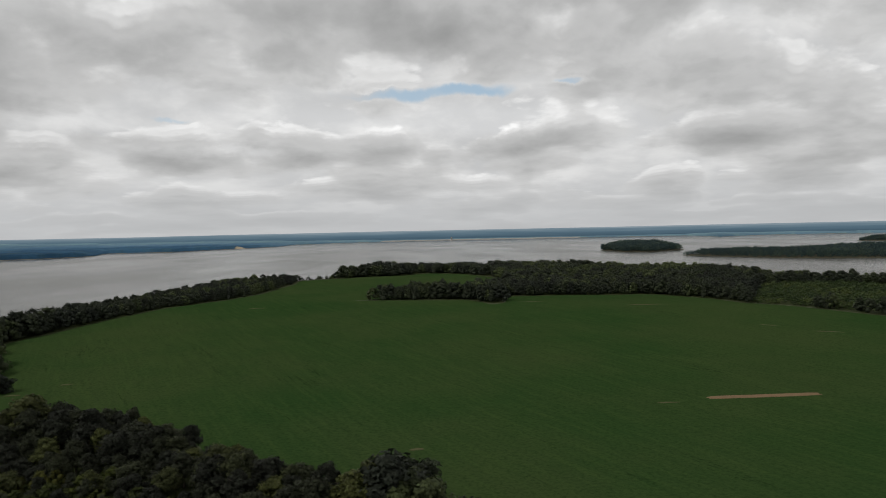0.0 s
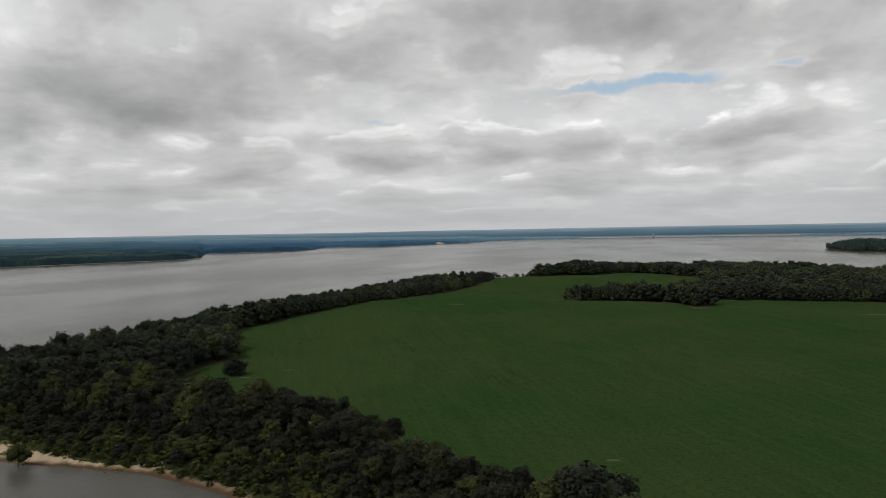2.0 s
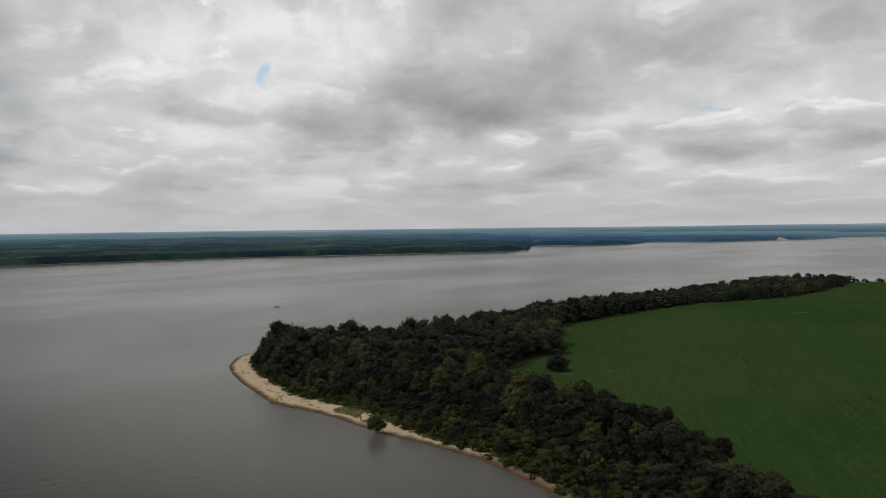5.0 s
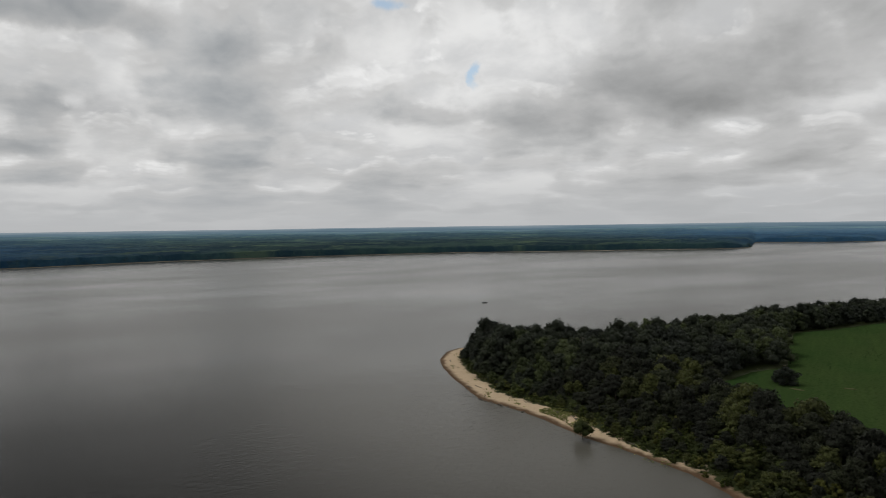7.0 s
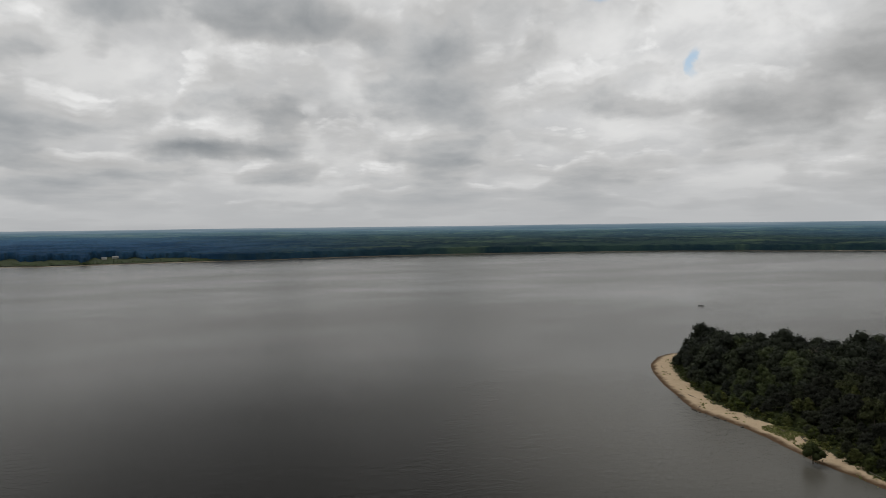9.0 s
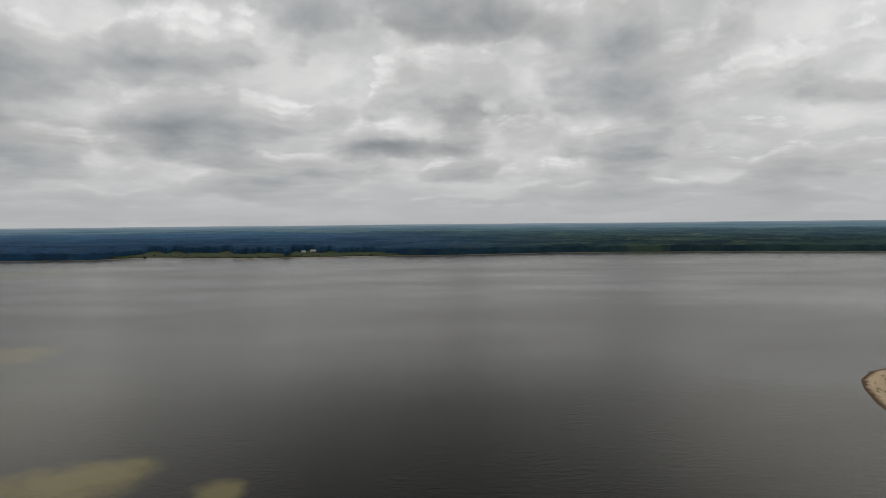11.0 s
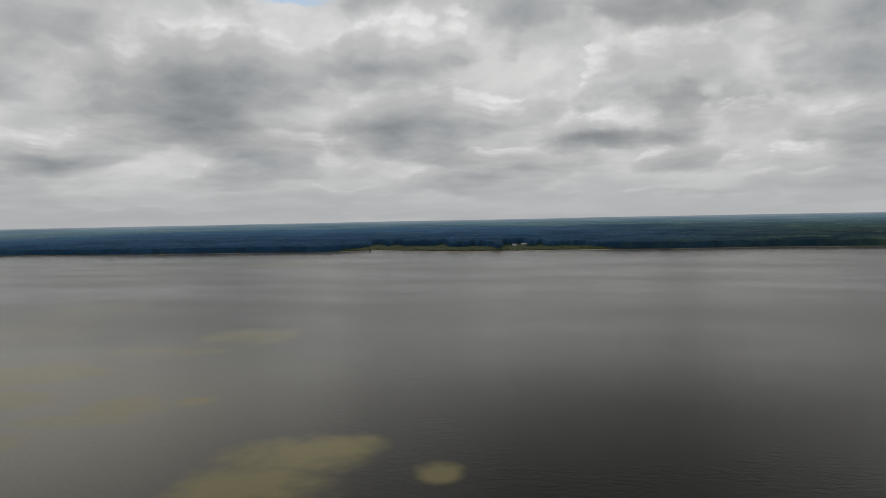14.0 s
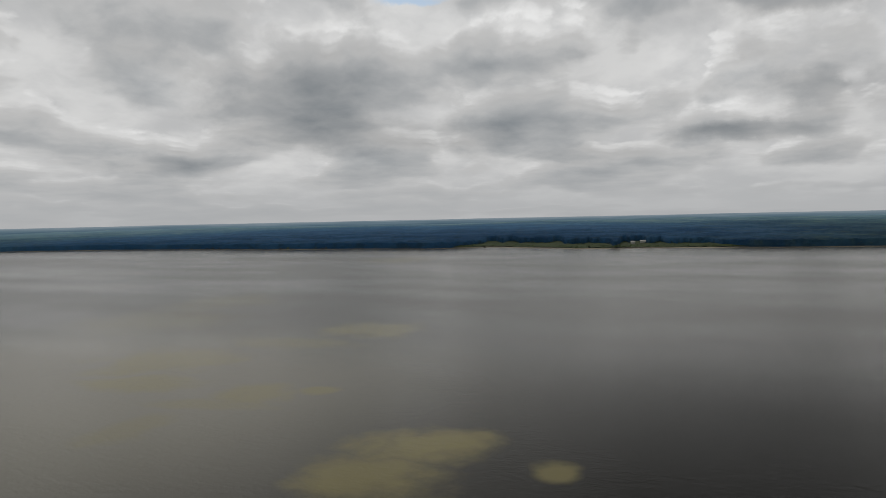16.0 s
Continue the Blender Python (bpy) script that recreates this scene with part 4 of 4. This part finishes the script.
SHRUBS = [tree_model("shrub", 50 + k, "low green shrub behind the beach", SHRUB, lobes=14, tufts=520, low=-0.08, wide=0.55, category="shrub", group="shrubs behind the beach") for k in range(4)]
qr = np.random.RandomState(77)
placed = 0
for k in range(1400):
    x, y = (qr.uniform(-175, -45) if qr.rand() < 0.6 else qr.uniform(-345, -175)), qr.uniform(130, 226)
    d = float(inside_distance(SHORE, np.array([x]), np.array([y]))[0]) - float(beach_width(np.array([x]), np.array([y]))[0])
    if (0.3 if x < -150 else -1.0) < d < 7 + (16 if x > -165 else 0):
        ob = SHRUBS[placed] if placed < 4 else copy_thing(SHRUBS[qr.randint(4)], Matrix())
        h = qr.uniform(1.2, 2.6) if d < 2 else qr.uniform(2.0, 5.2)
        set_model(ob, x, y, height(x, y) - 0.1, h, qr.uniform(0, 6.28), qr.uniform(0.9, 1.4))
        placed += 1
        if placed == 150:
            break

# undergrowth between the beach and the wood
ux, uy = scatter(-330, -20, 120, 226, 3.4, 91)
ud = inside_distance(SHORE, ux, uy) - beach_width(ux, uy)
sel = (ud > 0.8) & (ud < np.where(ux > -200, 24, 7)) & (inside_distance(FIELD, ux, uy) < -2)
ux, uy = ux[sel], uy[sel]
wood_mass("undergrowth", [crown_arrays(150 + k, 4, 44, 1, -0.1, 0.5, 0.12) for k in range(4)], ux, uy, land_height(ux, uy) - 0.2, qr.uniform(1.0, 2.8, len(ux)), np.full(len(ux), 1.5),
          leaf_material("undergrowth_leaves", (0.040, 0.050, 0.017), (0.060, 0.074, 0.021), (0.095, 0.10, 0.027), "tint"), "low green undergrowth behind the beach", "undergrowth")

# grass on the upper beach
bx = np.concatenate([qr.uniform(-340, -140, 6500), qr.normal(-203, 11, 2800)])
by = np.concatenate([qr.uniform(150, 218, 6500), qr.uniform(166, 190, 2800)])
bd = inside_distance(SHORE, bx, by) - beach_width(bx, by)
patchy = fbm(bx / 7, by / 7, 3)
sel = (bd > -5.5) & (bd < 4) & (patchy > 0.56 - 0.2 * np.exp(-((bx + 203) / 22) ** 2))
bx, by = bx[sel], by[sel]
wood_mass("beach_grass", [crown_arrays(130 + k, 2, 14, 1, 0.0, 0.6, 0.3) for k in range(3)], bx, by, land_height(bx, by) - 0.05, qr.uniform(0.15, 0.45, len(bx)), np.full(len(bx), 2.2),
          leaf_material("beach_grass_blades", (0.12, 0.145, 0.040), (0.19, 0.205, 0.06), (0.27, 0.26, 0.10), "tint"), "yellow-green grass tufts on the upper beach", "grass")


def bare_tree(x, y, z, h, seed, label, name="dead_tree"):
    r = random.Random(seed)
    top = tagged(new(name), label, "tree")
    bm = bmesh.new()
    tube(bm, (0, 0, -0.5), (0.02 * h, 0, h * 0.55), 0.022 * h, 0.014 * h, 7)
    part("trunk", bm, DRIFT, top)
    for k in range(9):
        t, z0 = k * 2.4 + r.uniform(-0.4, 0.4), h * r.uniform(0.35, 0.55)
        b = (math.cos(t) * h * r.uniform(0.12, 0.3), math.sin(t) * h * r.uniform(0.12, 0.3), h * r.uniform(0.7, 1.0))
        bm = bmesh.new()
        tube(bm, (0.01 * h, 0, z0), b, 0.01 * h, 0.003 * h, 5)
        for j in range(3):
            f = r.uniform(0.4, 0.9)
            p0 = (b[0] * f, b[1] * f, z0 + (b[2] - z0) * f)
            tube(bm, p0, (p0[0] + r.uniform(-0.1, 0.1) * h, p0[1] + r.uniform(-0.1, 0.1) * h, p0[2] + r.uniform(0.03, 0.13) * h), 0.005 * h, 0.002 * h, 4)
        part("branch", bm, DRIFT, top)
    top.location = (x, y, z)
    return top


bare_tree(-266, 243, height(-266, 243), 13.5, 3, "grey leafless tree rising out of the wood")
FLOODED = tree_model("tree", 71, "small dark tree standing in shallow water", LEAF, lobes=9, tufts=160, low=0.2, wide=0.42, group="trees standing in the far shallows")
for n_, (at, off, h) in enumerate(((135.2, -6, 6), (134.8, -9, 8), (134.3, -12, 7), (129.7, -55, 8), (129.1, -30, 9), (128.85, -45, 6), (128.6, -50, 6), (126.4, -26, 7), (126.1, -30, 9), (113.2, -75, 8))):
    ob = FLOODED if n_ == 0 else copy_thing(FLOODED, Matrix())
    fr_ = float(far_radius(at)) + off
    set_model(ob, -math.sin(radians(at)) * fr_, math.cos(radians(at)) * fr_, -0.3, h, 1.7 * n_, 0.9)


def log(x, y, long, turn, seed):
    r = random.Random(seed)
    bm = bmesh.new()
    p0 = Vector((-long / 2, 0, 0))
    ra = r.uniform(0.12, 0.22)
    for k in range(4):
        p1 = p0 + Vector((long / 4, r.uniform(-0.15, 0.15), r.uniform(-0.04, 0.06)))
        tube(bm, p0, p1, ra, ra * 0.85, 7)
        p0, ra = p1, ra * 0.85
    for k in range(2):
        b = Vector((r.uniform(-0.2, 0.4) * long, 0, 0))
        tube(bm, b, b + Vector((0.4, r.choice((-0.6, 0.6)), 0.4)), 0.06, 0.03, 5)
    me = bpy.data.meshes.new("driftwood")
    bm.to_mesh(me)
    bm.free()
    me.materials.append(DRIFT)
    ob = new("driftwood", me)
    ob.matrix_world = pose(x, y, max(0.0, height(x, y)) + 0.14, 0, 0, turn)
    return tagged(ob, "weathered grey driftwood log lying on the sand", "driftwood", "driftwood on the beach")


def stone(x, y, s, seed):
    bm = bmesh.new()
    bmesh.ops.create_icosphere(bm, subdivisions=2, radius=s)
    for v in bm.verts:
        v.co *= 1 + 0.35 * noise.noise(v.co / s * 1.3 + Vector((seed, 0, 0)))
        v.co.z *= 0.6
    me = bpy.data.meshes.new("stone")
    bm.to_mesh(me)
    bm.free()
    me.materials.append(ROCK)
    ob = new("stone", me)
    ob.location = (x, y, max(-0.1, height(x, y)) + 0.1 * s)
    return tagged(ob, "dark wet stone at the waterline", "stone", "stones at the waterline")


for k in range(15):
    x = qr.uniform(-335, -130)
    ys = np.linspace(150, 222, 200)
    d = inside_distance(SHORE, np.full(200, x), ys)
    y = ys[np.argmin(np.abs(d - qr.uniform(1.5, 9)))]
    log(x, float(y), qr.uniform(1.5, 5.5), qr.uniform(-40, 40) - 10, k)
for k, x in enumerate((-243, -241.5, -239, -236.5, -235, -231, -229.5, -226, -349, -350, -345, -217, -262)):
    ys = np.linspace(150, 226, 300)
    d = inside_distance(SHORE, np.full(300, x), ys)
    stone(x, float(ys[np.argmin(np.abs(d - qr.uniform(-0.6, 0.5)))]), qr.uniform(0.35, 0.8), k)


def soil_patch(x, y, rx, ry, turn, name, label, seed, square=2.0, lift=0.0, mat=None):
    """Bare earth showing through the crop, draped over the field."""
    bm = bmesh.new()
    n_r, n_a = 6, 40
    rows_ = []
    for a_ in range(n_a):
        t = 2 * math.pi * a_ / n_a
        c, s_ = math.cos(t), math.sin(t)
        edge = (abs(c) ** square + abs(s_) ** square) ** (-1 / square) * (1 + (0.06 if square > 4 else 0.6) * noise.noise((c * 2.5, s_ * 2.5, seed)))
        rows_.append([(c * edge * k / n_r * rx, s_ * edge * k / n_r * ry) for k in range(1, n_r + 1)])
    ct, st = math.cos(radians(turn)), math.sin(radians(turn))

    def place_vert(u, w, up):
        px, py = x + u * ct - w * st, y + u * st + w * ct
        return bm.verts.new((px, py, crop_height(px, py) + up + lift))

    mid = place_vert(0, 0, 0.16)
    vs = [[place_vert(u, w, 0.16 if k < n_r - 1 else -0.1) for k, (u, w) in enumerate(r_)] for r_ in rows_]
    for a_ in range(n_a):
        p, q_ = vs[a_], vs[(a_ + 1) % n_a]
        bm.faces.new((mid, p[0], q_[0]))
        for k in range(n_r - 1):
            bm.faces.new((p[k], p[k + 1], q_[k + 1], q_[k]))
    me = bpy.data.meshes.new(name)
    bm.to_mesh(me)
    bm.free()
    me.materials.append(mat or (SOIL if name == "bare_soil_strip" else PALE_SOIL))
    return tagged(new(name, me), label, "soil", kind="structure")


soil_patch(110.5, 242.5, 21.5, 1.9, 4.0, "bare_soil_strip", "long strip of bare tan soil in the crop", 1, 8.0)
for k, (x, y, rx, ry, t) in enumerate(((-8.5, 193, 2.0, 0.9, 15), (75, 236, 3.0, 0.7, 0), (137, 472, 13, 0.9, 0), (177, 383, 4, 0.7, -30), (198, 360, 7, 0.6, -25), (-133, 494, 6, 0.9, 10), (-153, 281, 2, 0.8, 20), (-165, 265, 3, 0.9, 10), (60, 500, 9, 0.8, 0))):
    soil_patch(x, y, rx, ry, t, "bare_soil_patch", "small patch of bare tan soil in the crop", 5 + k)


for k, (x, y, rx, ry) in enumerate(((-61, 162, 3.2, 1.6), (-138, 172, 2.6, 1.2), (-150, 176, 2.0, 1.0))):
    soil_patch(x, y, rx, ry, 20 * k, "sand_patch", "bare pale sand showing between the shrubs", 30 + k, lift=-0.45, mat=GLADE_SAND)


def fishing_boat(x, y, turn):
    top = tagged(new("fishing_boat"), "small dark open fishing boat on the lake", "boat")
    bm = bmesh.new()
    secs = []
    for u in range(9):
        t = u / 8
        wdt = 1.05 * (1 - max(0, (t - 0.45) / 0.55) ** 2.2 * 0.92)
        rise = 0.35 * max(0, t - 0.4) ** 1.5
        xx = -2.9 + 5.8 * t
        secs.append([bm.verts.new(p) for p in ((xx, -wdt, 0.55 + rise), (xx, -wdt * 0.85, -0.1), (xx, wdt * 0.85, -0.1), (xx, wdt, 0.55 + rise), (xx, wdt * 0.88, 0.5 + rise), (xx, wdt * 0.8, 0.15), (xx, -wdt * 0.8, 0.15), (xx, -wdt * 0.88, 0.5 + rise))])
    for p, q_ in zip(secs, secs[1:]):
        for k in range(8):
            bm.faces.new((p[k], p[(k + 1) % 8], q_[(k + 1) % 8], q_[k]))
    bm.faces.new(secs[0])
    bm.faces.new(secs[-1][::-1])
    part("hull", bm, HULL, top)
    bm = bmesh.new()
    box(bm, -0.3, 0.4, -0.45, 0.45, 0.16, 1.25)
    part("console", bm, METAL, top)
    bm = bmesh.new()
    box(bm, -3.35, -2.85, -0.22, 0.22, 0.5, 1.15)
    tube(bm, (-3.1, 0, 0.5), (-3.1, 0, -0.4), 0.1, 0.08)
    part("outboard_motor", bm, METAL, top, "black outboard motor")
    for xx in (-1.6, 1.5):
        bm = bmesh.new()
        box(bm, xx - 0.3, xx + 0.3, -0.8, 0.8, 0.16, 0.62)
        part("bench", bm, METAL, top)
    top.matrix_world = pose(x, y, 0, 0, 0, turn) @ Matrix.Scale(0.85, 4)
    return top


fishing_boat(-543, 376, 55)
